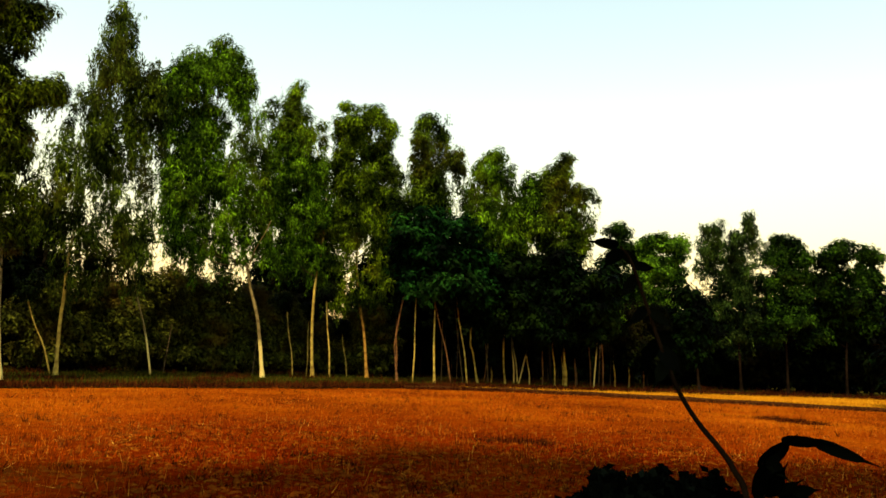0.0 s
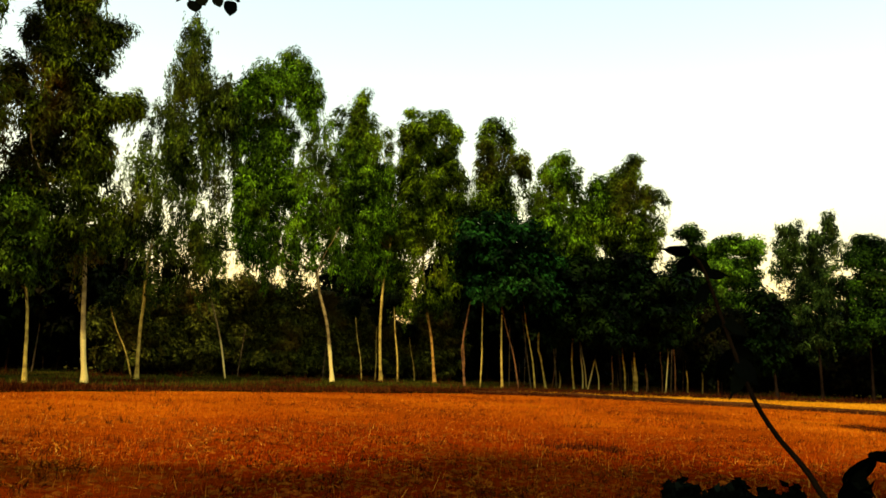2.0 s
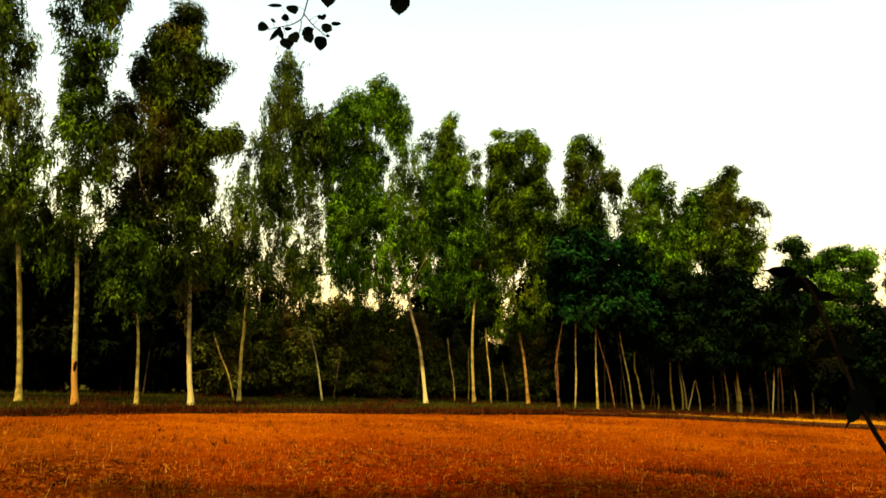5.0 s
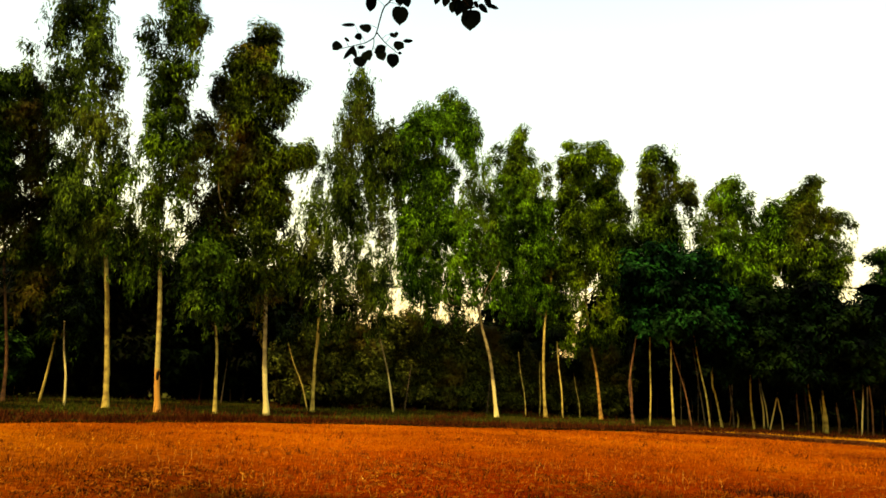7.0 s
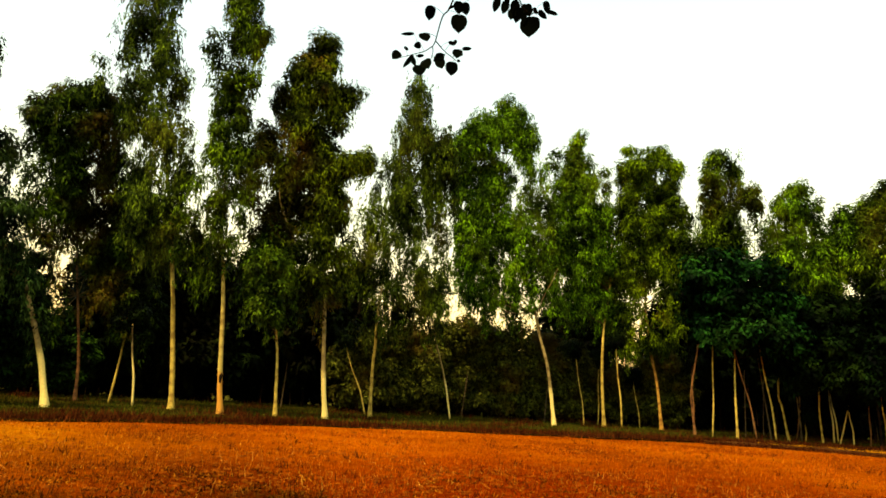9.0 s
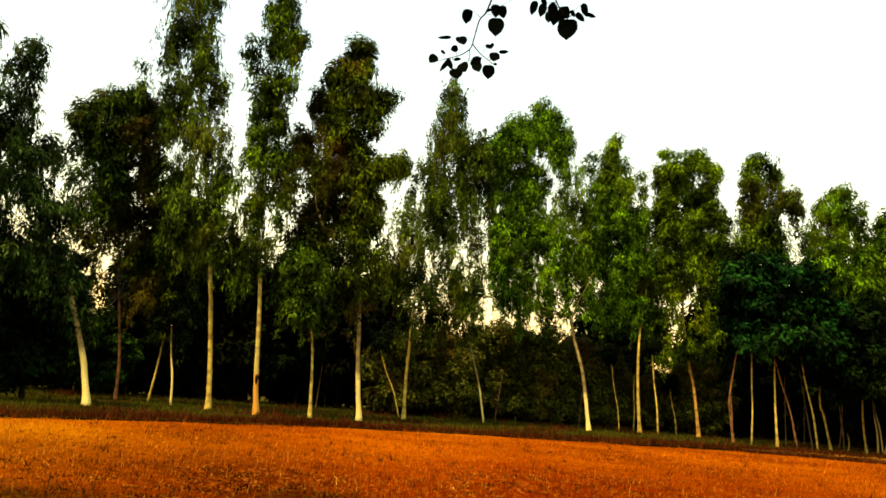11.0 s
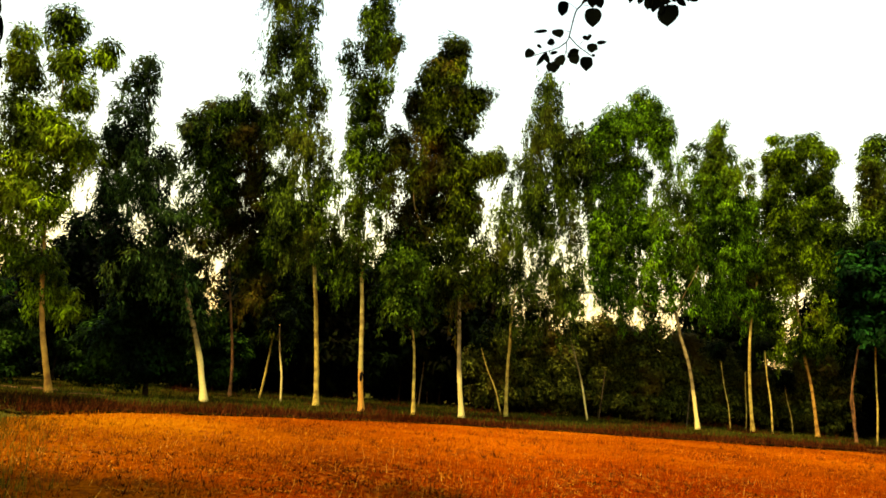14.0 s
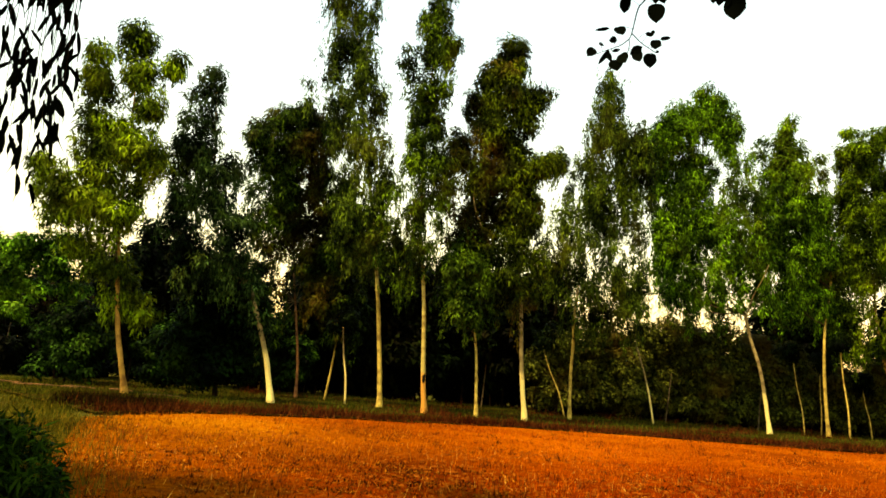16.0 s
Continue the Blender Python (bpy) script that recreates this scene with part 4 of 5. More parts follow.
tree(PALE, -9.41, 46.0, [(-0.10, 2.2), (-0.08, 4.9), (-0.08, 9.0), (-0.15, 13.6)],
     [(-0.1, 13.7, 0.51, 0.57), (-0.6, 12.8, 0.96, 0.82), (0.5, 11.6, 0.88, 0.81), (1.6, 11.4, 0.27, 0.28, 0.6), (-1.0, 11.4, 0.79, 1.17), (-0.2, 10.0, 1.12, 1.16), (1.2, 10.0, 0.50, 0.91, 0.5), (-1.5, 9.6, 0.79, 0.98), (-0.1, 8.6, 1.45, 0.97), (0.7, 9.0, 0.60, 1.32, 0.7), (-1.3, 12.1, 0.62, 0.86)],
     leaves=GUM, girth=0.10, hang=0.8)
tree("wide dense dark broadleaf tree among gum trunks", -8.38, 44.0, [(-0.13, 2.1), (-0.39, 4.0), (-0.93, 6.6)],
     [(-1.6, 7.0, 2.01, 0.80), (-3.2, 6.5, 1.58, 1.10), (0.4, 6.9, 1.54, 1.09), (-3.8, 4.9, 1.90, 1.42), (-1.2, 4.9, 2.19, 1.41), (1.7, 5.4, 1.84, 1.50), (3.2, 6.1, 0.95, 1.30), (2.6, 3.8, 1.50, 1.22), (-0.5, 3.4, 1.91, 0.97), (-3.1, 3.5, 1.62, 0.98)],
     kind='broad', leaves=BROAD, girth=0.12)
tree("small round-topped tree beyond the straw field", -14.25, 50.0, [(-0.15, 2.4), (-0.44, 5.3), (-0.83, 9.7)],
     [(-0.9, 10.0, 0.82, 0.60), (-0.7, 8.9, 0.92, 0.85), (-1.5, 7.7, 0.82, 0.85), (-0.7, 6.6, 1.16, 1.40), (-1.0, 4.5, 1.33, 1.67), (-2.1, 5.2, 1.07, 1.69)],
     kind='broad', leaves=BROAD_MID, leaf=(0.2, 0.065), fill=6.0)
tree("flat-topped bright green tree beyond the straw field", -16.02, 51.0, [(-0.03, 2.5), (0.04, 5.4), (0.11, 9.1)],
     [(0.2, 9.4, 1.34, 0.67), (-0.9, 9.0, 0.93, 0.87), (1.2, 9.1, 0.63, 0.86), (-0.5, 7.9, 1.17, 1.05), (0.9, 7.6, 0.98, 1.04), (-1.2, 6.4, 1.00, 1.23), (0.1, 5.8, 1.26, 1.32, 0.8), (-1.5, 4.2, 1.17, 1.40), (0.8, 5.1, 0.42, 1.02, 0.3), (-0.5, 3.1, 1.50, 1.57), (1.1, 2.9, 0.89, 1.22)],
     kind='broad', leaves=BROAD_BRIGHT, leaf=(0.19, 0.06), fill=6.5)
tree("airy gum tree beyond the straw field", -21.57, 52.0, [(-0.10, 2.7), (-0.26, 5.5), (-0.29, 8.5), (0.36, 11.0)],
     [(-1.5, 10.5, 0.69, 0.60), (0.6, 11.0, 0.44, 0.74), (0.4, 9.9, 0.94, 0.85), (-1.6, 9.2, 1.14, 1.05), (-0.3, 8.8, 0.88, 1.04), (-2.1, 8.0, 0.76, 0.67, 0.6), (-0.6, 7.3, 1.28, 1.21), (0.4, 6.9, 0.93, 1.39), (-1.3, 5.5, 1.1, 1.4, 1.2), (0.1, 5.2, 1.2, 1.5, 1.2), (-0.8, 3.4, 1.2, 1.0, 0.7)],
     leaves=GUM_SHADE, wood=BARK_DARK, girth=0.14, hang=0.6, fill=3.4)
tree("open-crowned tree with visible limbs", -24.53, 52.0, [(-0.04, 2.8), (-0.12, 4.9), (-0.07, 7.0), (-0.09, 9.1)],
     [(-0.1, 9.5, 1.23, 0.58), (-0.6, 8.6, 0.91, 0.83), (0.9, 8.6, 0.89, 0.82), (0.0, 7.4, 1.5, 0.8, 0.9), (-0.9, 6.6, 0.85, 0.9, 0.9), (0.9, 6.3, 0.9, 1.0, 0.7), (0.2, 5.6, 1.1, 1.1, 0.8), (0.3, 4.6, 1.3, 1.2, 0.7), (-1.1, 3.9, 1.1, 1.0, 0.5), (1.3, 4.0, 1.0, 1.1, 0.5)],
     kind='broad', leaves=BROAD_MID, leaf=(0.2, 0.065), fill=4.4)
tree("rounded green tree beyond the straw field", -28.08, 54.0, [(0.01, 2.2), (0.16, 5.0), (0.27, 8.6)],
     [(0.3, 9.1, 1.34, 0.58), (-0.7, 8.6, 1.05, 0.73), (1.4, 8.7, 0.86, 0.72), (0.2, 7.5, 1.61, 0.83), (-1.1, 7.1, 0.90, 1.02), (1.5, 7.3, 0.70, 0.99), (0.5, 6.2, 1.4, 0.9, 0.9), (-0.6, 5.6, 1.3, 1.2, 0.9), (1.4, 5.0, 1.0, 1.3, 0.7), (-1.5, 4.3, 1.0, 1.2, 0.5)],
     kind='broad', leaves=BROAD_MID, leaf=(0.2, 0.065), fill=4.6)
tree("spreading bright green tree with dark trunk beyond the field corner", 62.51, 38.0, [(-0.43, 1.8), (-0.81, 3.0), (-1.15, 4.1), (-1.62, 5.5)],
     [(-2.1, 5.8, 0.94, 0.45), (-1.0, 6.0, 0.86, 0.58), (-2.2, 4.8, 0.82, 0.82), (-0.9, 5.0, 0.85, 0.70, 0.8), (-1.4, 3.9, 1.02, 0.54, 0.4), (0.0, 4.3, 0.64, 0.71, 0.4), (0.3, 3.4, 0.83, 0.71, 0.35), (-1.7, 2.9, 0.72, 0.44, 0.4), (-2.9, 5.2, 0.72, 0.84), (-2.5, 3.6, 0.73, 0.98)],
     kind='broad', leaves=BROAD_BRIGHT, leaf=(0.2, 0.065), fill=5.0)
knot = bmesh.new()
bmesh.ops.create_icosphere(knot, subdivisions=2, radius=1.0)
for v in knot.verts:
    v.co = Vector((v.co.x * 0.07, v.co.y * 0.05, v.co.z * 0.2)) * (1 + 0.3 * noise.noise(v.co * 2.0)) + Vector((-0.11, -0.18, 1.28))
knot_mesh = bpy.data.meshes.new("knot")
knot.to_mesh(knot_mesh)
knot.free()
part("knot", knot_mesh, BARK_DARK, stained, "dark scar on the trunk")
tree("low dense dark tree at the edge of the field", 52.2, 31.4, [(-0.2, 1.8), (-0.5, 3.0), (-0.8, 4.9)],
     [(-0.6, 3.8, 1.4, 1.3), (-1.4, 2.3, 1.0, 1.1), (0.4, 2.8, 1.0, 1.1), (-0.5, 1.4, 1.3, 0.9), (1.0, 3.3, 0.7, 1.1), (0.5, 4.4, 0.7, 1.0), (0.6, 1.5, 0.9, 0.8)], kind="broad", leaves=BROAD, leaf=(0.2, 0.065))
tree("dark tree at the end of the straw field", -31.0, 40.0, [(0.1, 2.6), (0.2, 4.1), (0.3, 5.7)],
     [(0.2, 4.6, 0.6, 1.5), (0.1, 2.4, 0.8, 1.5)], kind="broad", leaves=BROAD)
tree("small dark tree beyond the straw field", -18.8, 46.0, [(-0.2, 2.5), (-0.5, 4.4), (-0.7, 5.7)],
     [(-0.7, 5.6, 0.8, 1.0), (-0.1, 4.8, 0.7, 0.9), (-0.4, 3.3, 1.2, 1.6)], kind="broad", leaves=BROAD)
tree("spreading tree behind the grass margin", 66.9, 46.0, [(-0.4, 1.5), (-0.7, 3.2), (-1.3, 6.4)],
     [(-1.2, 5.5, 1.8, 1.5), (-0.5, 2.7, 1.8, 1.5)], kind="broad", leaves=BROAD_LIGHT)


def bare_pole(az, d, dx, h):
    """A young trunk whose crown is lost in the dark leaves above it."""
    root = tagged(new("young_gum_tree"), "slender pale young trunk, its crown lost among leaves", "tree", "young trunks along the field")
    root.matrix_world = Matrix.Translation(polar(az, d, 0.12)) @ pose(0, 0, 0, 0, 0, az)
    top = (1.5 * dx, 0.2, 1.55 * h)
    pts = curve_points([(0, 0, -0.1), (dx * 0.45 + 0.04, 0, h * 0.5), (dx, 0.1, h), top], 5)
    g = RNG.uniform(0.028, 0.048)
    part("trunk", tube_mesh("trunk", pts, [g * (1.15 - 0.5 * i / (len(pts) - 1)) for i in range(len(pts))], 8, 0.15),
         (BARK_PALE, BARK_PALE, BARK_LIMED, BARK_RED)[RNG.integers(0, 4)], root)
    f = clump_faces([(top[0], 0.2, top[2] + 0.4, 0.7, 0.8, 1.0)], 0.4)
    part("crown", faces_mesh("crown", f, 3), UNDER, root)


for row in [
    (1.88, 42, -0.00, 3.2), (-0.99, 42, -0.82, 3.4), (-2.19, 43, -0.53, 3.2), (-3.41, 48, 0.14, 1.2), (-3.96, 47, 0.01, 0.7), (-5.65, 48, -0.15, 1.9),
    (-5.99, 47, 0.32, 1.3), (-5.91, 49, -0.30, 2.1), (-6.81, 47, -0.17, 1.3), (-7.74, 46, -0.02, 1.4), (-8.66, 46, -0.14, 1.9), (-9.50, 46, -0.12, 1.5),
    (-9.24, 48, -0.08, 1.4), (-10.16, 46, -0.05, 1.1), (-11.24, 47, -0.10, 2.0), (-11.47, 46, 0.19, 3.6)] + [(-12.13, 46, -0.10, 2.7), (10.70, 44, -0.36, 2.3),
    (8.03, 45, -0.28, 2.8), (9.72, 47, -0.04, 2.1), (6.78, 48, -0.29, 1.7), (3.12, 47, -0.09, 2.4), (20.47, 40, -0.99, 3.9), (26.73, 38, -0.86, 2.2),
    (42.92, 34, -0.27, 2.1), (44.46, 36, 0.25, 2.2), (-15.00, 48, -0.07, 1.7), (-13.97, 50, -0.04, 1.5), (-12.98, 49, -0.08, 1.3), (21.95, 46, -0.32, 1.6),
    (17.91, 48, 0.03, 1.6), (49.22, 44, -0.02, 1.9),
]:
    bare_pole(*row)


# ---- darker trees standing behind the row ----
for az, d, h, w in ((58.1, 43, 8.2, 1.6), (55.6, 44, 8.6, 1.6), (57, 44, 6.6, 2.2), (52.8, 42, 7.4, 1.8), (45.2, 43, 9.0, 1.8), (43.0, 43, 10.5, 2.0), (40.5, 44, 8.8, 2.2), (37.4, 44, 8.4, 2.2), (34.4, 45, 8.8, 2.2), (31.4, 45, 8.2, 2.2), (28.8, 46, 8.8, 1.7),
                    (12.6, 54, 8.6, 1.4), (11.0, 54, 10.2, 1.7), (9.6, 54, 10.8, 1.6), (3.8, 54, 10.8, 2.0), (1.4, 53, 11.4, 2.4)) + ((-2.2, 52, 11.0, 2.4), (-4.5, 54, 10.6, 2.6), (-8.0, 54, 9.8, 2.6), (-12.0, 54, 8.0, 2.4),
                    (-15.5, 56, 6.6, 2.2), (-20.6, 58, 5.4, 1.8), (-22.8, 58, 6.4, 1.6), (-24.6, 57, 6.8, 2.4), (-27.2, 57, 7.0, 2.2), (-29.5, 56, 7.4, 2.6), (-33.5, 56, 7.8, 2.6),
                    # low dark trees added where the lower crowns show only shade
                    (-15.2, 48, 5.4, 1.7), (-17.2, 49, 5.2, 1.8), (-20.2, 56, 3.4, 1.8), (-23.2, 56, 3.2, 2.0), (-26.2, 57, 3.4, 2.0), (-29.4, 57, 3.8, 2.2)):
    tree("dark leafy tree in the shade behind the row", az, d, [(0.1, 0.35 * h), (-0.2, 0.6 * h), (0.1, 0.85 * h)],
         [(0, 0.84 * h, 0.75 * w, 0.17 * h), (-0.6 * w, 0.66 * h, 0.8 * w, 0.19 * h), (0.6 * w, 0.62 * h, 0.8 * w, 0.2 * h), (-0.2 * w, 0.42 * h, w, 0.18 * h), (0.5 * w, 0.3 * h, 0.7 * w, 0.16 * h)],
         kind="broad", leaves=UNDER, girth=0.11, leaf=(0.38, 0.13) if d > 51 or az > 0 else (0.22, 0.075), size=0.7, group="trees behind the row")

for az, d, h, w in ((27.4, 41, 4.6, 1.5), (25.4, 43, 5.0, 1.7), (23.4, 44, 5.6, 1.7), (21.4, 45, 5.8, 1.8), (19.6, 46, 6.3, 1.8), (17.6, 46, 6.4, 1.8), (15.8, 47, 6.2, 1.7), (13.8, 48, 5.6, 1.6), (11.8, 49, 5.4, 1.6), (8.4, 50, 4.2, 1.4), (6.6, 50, 4.6, 1.4), (5.0, 50, 5.2, 1.5),
                    (62.0, 36, 3.6, 1.4), (55.6, 37, 3.4, 1.3), (49.6, 40, 4.2, 1.5), (47.8, 41, 4.4, 1.4)):
    tree("dry greenish-brown bush behind the row of trunks", az, d, [(0.1, 0.3 * h), (-0.1, 0.6 * h), (0.0, 0.8 * h)],
         [(0, 0.78 * h, 0.6 * w, 0.2 * h), (-0.5 * w, 0.55 * h, 0.7 * w, 0.22 * h), (0.5 * w, 0.5 * h, 0.7 * w, 0.22 * h), (0, 0.25 * h, w, 0.18 * h)],
         kind="broad", leaves=BROAD_MID if az > 45 else BRUSH, girth=0.06, leaf=(0.19, 0.068), size=0.45, group="bushes behind the row")


# ---- woodland behind the row ----
GAPS = ((46.6, 50.6), (13.4, 27.0), (5.8, 8.0))      # where the wood is low and sky shows through the crowns


def woodland(name, count, near, far, az0, az1, h0, h1, leaf, size, mat, label):
    lobes = []
    for i in range(count):
        az = az0 + (az1 - az0) * (i + RNG.uniform(-0.4, 0.4)) / count
        right = max(0.0, min(1.0, (20 - az) / 30))
        d = RNG.uniform(near, far) + 14 * right
        h = RNG.uniform(h0, h1) * (0.5 if any(a < az < b for a, b in GAPS) else 1.0)
        p = polar(az, d)
        for k in range(4):
            rx = RNG.uniform(1.3, 2.4)
            rz = h * (0.30, 0.34, 0.26, 0.16)[k]
            lobes.append((p.x + RNG.uniform(-1.2, 1.2), p.y + RNG.uniform(-1, 1), h * (0.28, 0.55, 0.75, 0.12)[k], rx, rz, 1.0))
    f = clump_faces(lobes, size, leaf, fill=2.7, flat=0.8, rough=0.4)
    return tagged(part(name, faces_mesh(name, f, 3), mat), label, "woodland", kind="stuff")


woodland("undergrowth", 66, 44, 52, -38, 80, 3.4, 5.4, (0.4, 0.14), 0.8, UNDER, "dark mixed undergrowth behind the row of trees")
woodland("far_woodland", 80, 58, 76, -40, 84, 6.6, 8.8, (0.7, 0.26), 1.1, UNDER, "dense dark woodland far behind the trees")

spots = wedge(70, 42, 60, -13, 75)
tubes = []
for x, y in spots:
    h, r = RNG.uniform(2.0, 4.5), RNG.uniform(0.02, 0.045)
    lean = RNG.normal(size=2) * 0.25
    for k in range(5):
        a, b = 2 * math.pi * k / 5, 2 * math.pi * (k + 1) / 5
        tubes.append([(x + r * math.cos(a), y + r * math.sin(a), 0), (x + r * math.cos(b), y + r * math.sin(b), 0),
                      (x + lean[0] + 0.6 * r * math.cos(b), y + lean[1] + 0.6 * r * math.sin(b), h), (x + lean[0] + 0.6 * r * math.cos(a), y + lean[1] + 0.6 * r * math.sin(a), h)])
tagged(part("woodland_trunks", faces_mesh("woodland_trunks", np.array(tubes), 4), LIMB), "thin dim trunks inside the woodland", "woodland", kind="stuff")

# ---- fig tree over the standing point, its unseen crown added for shade ----
fig = tagged(new("fig_tree"), "fig tree with leafy twigs hanging into view, unseen crown added for shade", "tree")
fig.matrix_world = Matrix.Translation((0.5, -5.0, 0))
inv = Vector((0.5, -5.0, 0))
fp = curve_points([(0, 0, -0.1), (0.1, 0, 2.0), (-0.2, 0.2, 5.0), (0, 0.3, 9.5)], 6)
part("trunk", tube_mesh("trunk", fp, [0.42 - 0.3 * i / (len(fp) - 1) for i in range(len(fp))], 12, 0.3), BARK_DARK, fig)
# unseen lobes, placed so their shadows darken the near field and shrub
FIG_SHADE_LOBES = [(-7.0, 4.9, 7.6, 3, 2.2), (-1.2, 8.8, 11, 4, 2.6), (2.7, 7.6, 10, 3, 2.4), (-3.0, 7.7, 10.5, 3.2, 2.4), (6.0, 8.4, 7.5, 2.8, 2.4), (-9.9, 5.3, 8.2, 2.6, 2), (-4.5, 2.6, 6.2, 2.6, 1.4), (0.5, 6.6, 6, 2.6, 1.4), (3.5, 8.0, 7.4, 2.6, 2), (-5.5, 4.9, 7.6, 2.6, 2), (-4.0, 2.1, 7.2, 2.6, 2), (-0.5, 1.0, 7, 2.6, 2), (-6.9, 2.7, 7.8, 2.4, 2), (-2.4, -0.0, 9, 2.8, 2.2), (-2.1, 7.1, 12.2, 2.1, 1.3)] + [(0.7, 6.9, 12, 2.1, 1.3), (3.5, 7.1, 12.2, 2.1, 1.3), (-2.9, 9.3, 12.4, 2.1, 1.3), (-0.1, 9.5, 12.2, 2.1, 1.3), (2.7, 9.3, 12.4, 2.1, 1.3), (5.5, 9.1, 12.2, 2.1, 1.3), (-2.5, 3.0, 8, 2.6, 1.8), (-3.5, 1.6, 10, 2.6, 1.8), (1.3, 9.5, 9, 2, 1.3), (2.9, 8.8, 9, 2, 1.3), (3.9, 10.1, 9, 2, 1.3), (-0.2, 10.5, 9.4, 1.8, 1.2), (-6.2, 8.9, 9, 1.8, 1.2)]
for x, y, z, rx, rz in FIG_SHADE_LOBES:
    lp = curve_points([(-0.1, 0.2, 4.5), (x * 0.5, y * 0.5, (4.5 + z) * 0.5), (x, y, z)], 5)
    part("limb", tube_mesh("limb", lp, [0.16 - 0.12 * i / (len(lp) - 1) for i in range(len(lp))], 8, 0.2), BARK_DARK, fig)
f = crown_faces(FIG_SHADE_LOBES, 14, leaf=(0.42, 0.19), droop=0.5, per_twig=12, wide=0.6, twig_len=0.7)
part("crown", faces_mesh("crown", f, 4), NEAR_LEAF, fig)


def heart_leaf(name, base, tip, roundness, parent, origin, mat=None, drip=0.18, bend=0.0):
    """A cupped leaf with a drip tip from base to tip, turned towards the open side."""
    base, tip = Vector(base), Vector(tip)
    way = tip - base
    ln = way.length
    way.normalize()
    face = (Vector((0, 0, EYE)) - base - origin).normalized() + Vector([RNG.normal() * (0.1 if drip < 0.1 else 0.25) for _ in range(3)])
    side = way.cross(face).normalized()
    nrm = side.cross(way)
    bm = bmesh.new()
    prof = [(0.0, 0.06), (0.04, 0.5), (0.15, 0.86), (0.32, 1.0), (0.5, 0.9), (0.66, 0.62), (1 - drip, 0.22), (0.95, 0.06), (1.0, 0.0)]
    if drip < 0.1:
        prof = [(0.0, 0.15), (0.04, 0.55), (0.15, 0.88), (0.34, 1.0), (0.54, 0.96), (0.72, 0.76), (0.86, 0.42), (0.94, 0.15), (1.0, 0.0)]
    mid, left, right = [], [], []
    for s, w in prof:
        c = base + way * (ln * s) + side * (bend * ln * math.sin(math.pi * s))
        half = w * ln * roundness * 0.5
        mid.append(bm.verts.new(c - nrm * (0.04 * ln)))
        left.append(bm.verts.new(c + side * half + nrm * (0.10 * half)))
        right.append(bm.verts.new(c - side * half * RNG.uniform(0.9, 1.0) + nrm * (0.10 * half)))
    for i in range(len(prof) - 1):
        bm.faces.new((mid[i], mid[i + 1], left[i + 1], left[i]))
        bm.faces.new((mid[i + 1], mid[i], right[i], right[i + 1]))
    bmesh.ops.remove_doubles(bm, verts=bm.verts, dist=1e-5)
    for fc in bm.faces:
        fc.smooth = True
    me = bpy.data.meshes.new(name)
    bm.to_mesh(me)
    bm.free()
    ob = part(name, me, mat or NEAR_LEAF, parent)
    return ob


def seen(az, el, d):
    """A place by azimuth, elevation and level distance from the eye."""
    return polar(az, d, EYE + d * math.tan(radians(el)))


def seen_late(az, el, d):
    """The same from the eye at the end of the walk."""
    return seen(az, el, d) + Vector((-0.047, -0.017, 0.038))


FD = 3.75


def twig_tube(name, pts, r0, r1, parent, mat=BARK_DARK):
    cp = curve_points(pts, 5)
    return part(name, tube_mesh(name, cp, [r0 + (r1 - r0) * i / (len(cp) - 1) for i in range(len(cp))], 6, 0.1), mat, parent)


def local(pts, origin):
    return [Vector(p) - origin for p in pts]


twig_tube("limb", local([(0.2, -2.2, 7.4), (-0.9, 1.4, 5.6), seen_late(19.5, 36, 3.7), seen_late(21.0, 30.5, FD)], inv), 0.06, 0.008, fig)
twig = twig_tube("twig", local([seen_late(21.15, 30.5, FD), seen_late(22.02, 28.2, FD), seen_late(22.58, 27.49, FD), seen_late(23.00, 25.82, FD), seen_late(23.20, 25.41, FD)], inv), 0.005, 0.003, fig)
twig_tube("stalk", local([seen_late(23.20, 25.41, FD), seen_late(23.85, 25.0, FD), seen_late(24.75, 24.72, FD), seen_late(25.76, 24.4, FD)], inv), 0.0035, 0.002, twig)
twig_tube("stalk", local([seen_late(23.20, 25.41, FD), seen_late(23.15, 25.0, FD), seen_late(23.30, 24.38, FD)], inv), 0.003, 0.002, twig)
twig_tube("stalk", local([seen_late(23.00, 25.82, FD), seen_late(22.45, 25.3, FD), seen_late(22.04, 25.0, FD), seen_late(21.17, 24.46, FD)], inv), 0.0035, 0.002, twig)
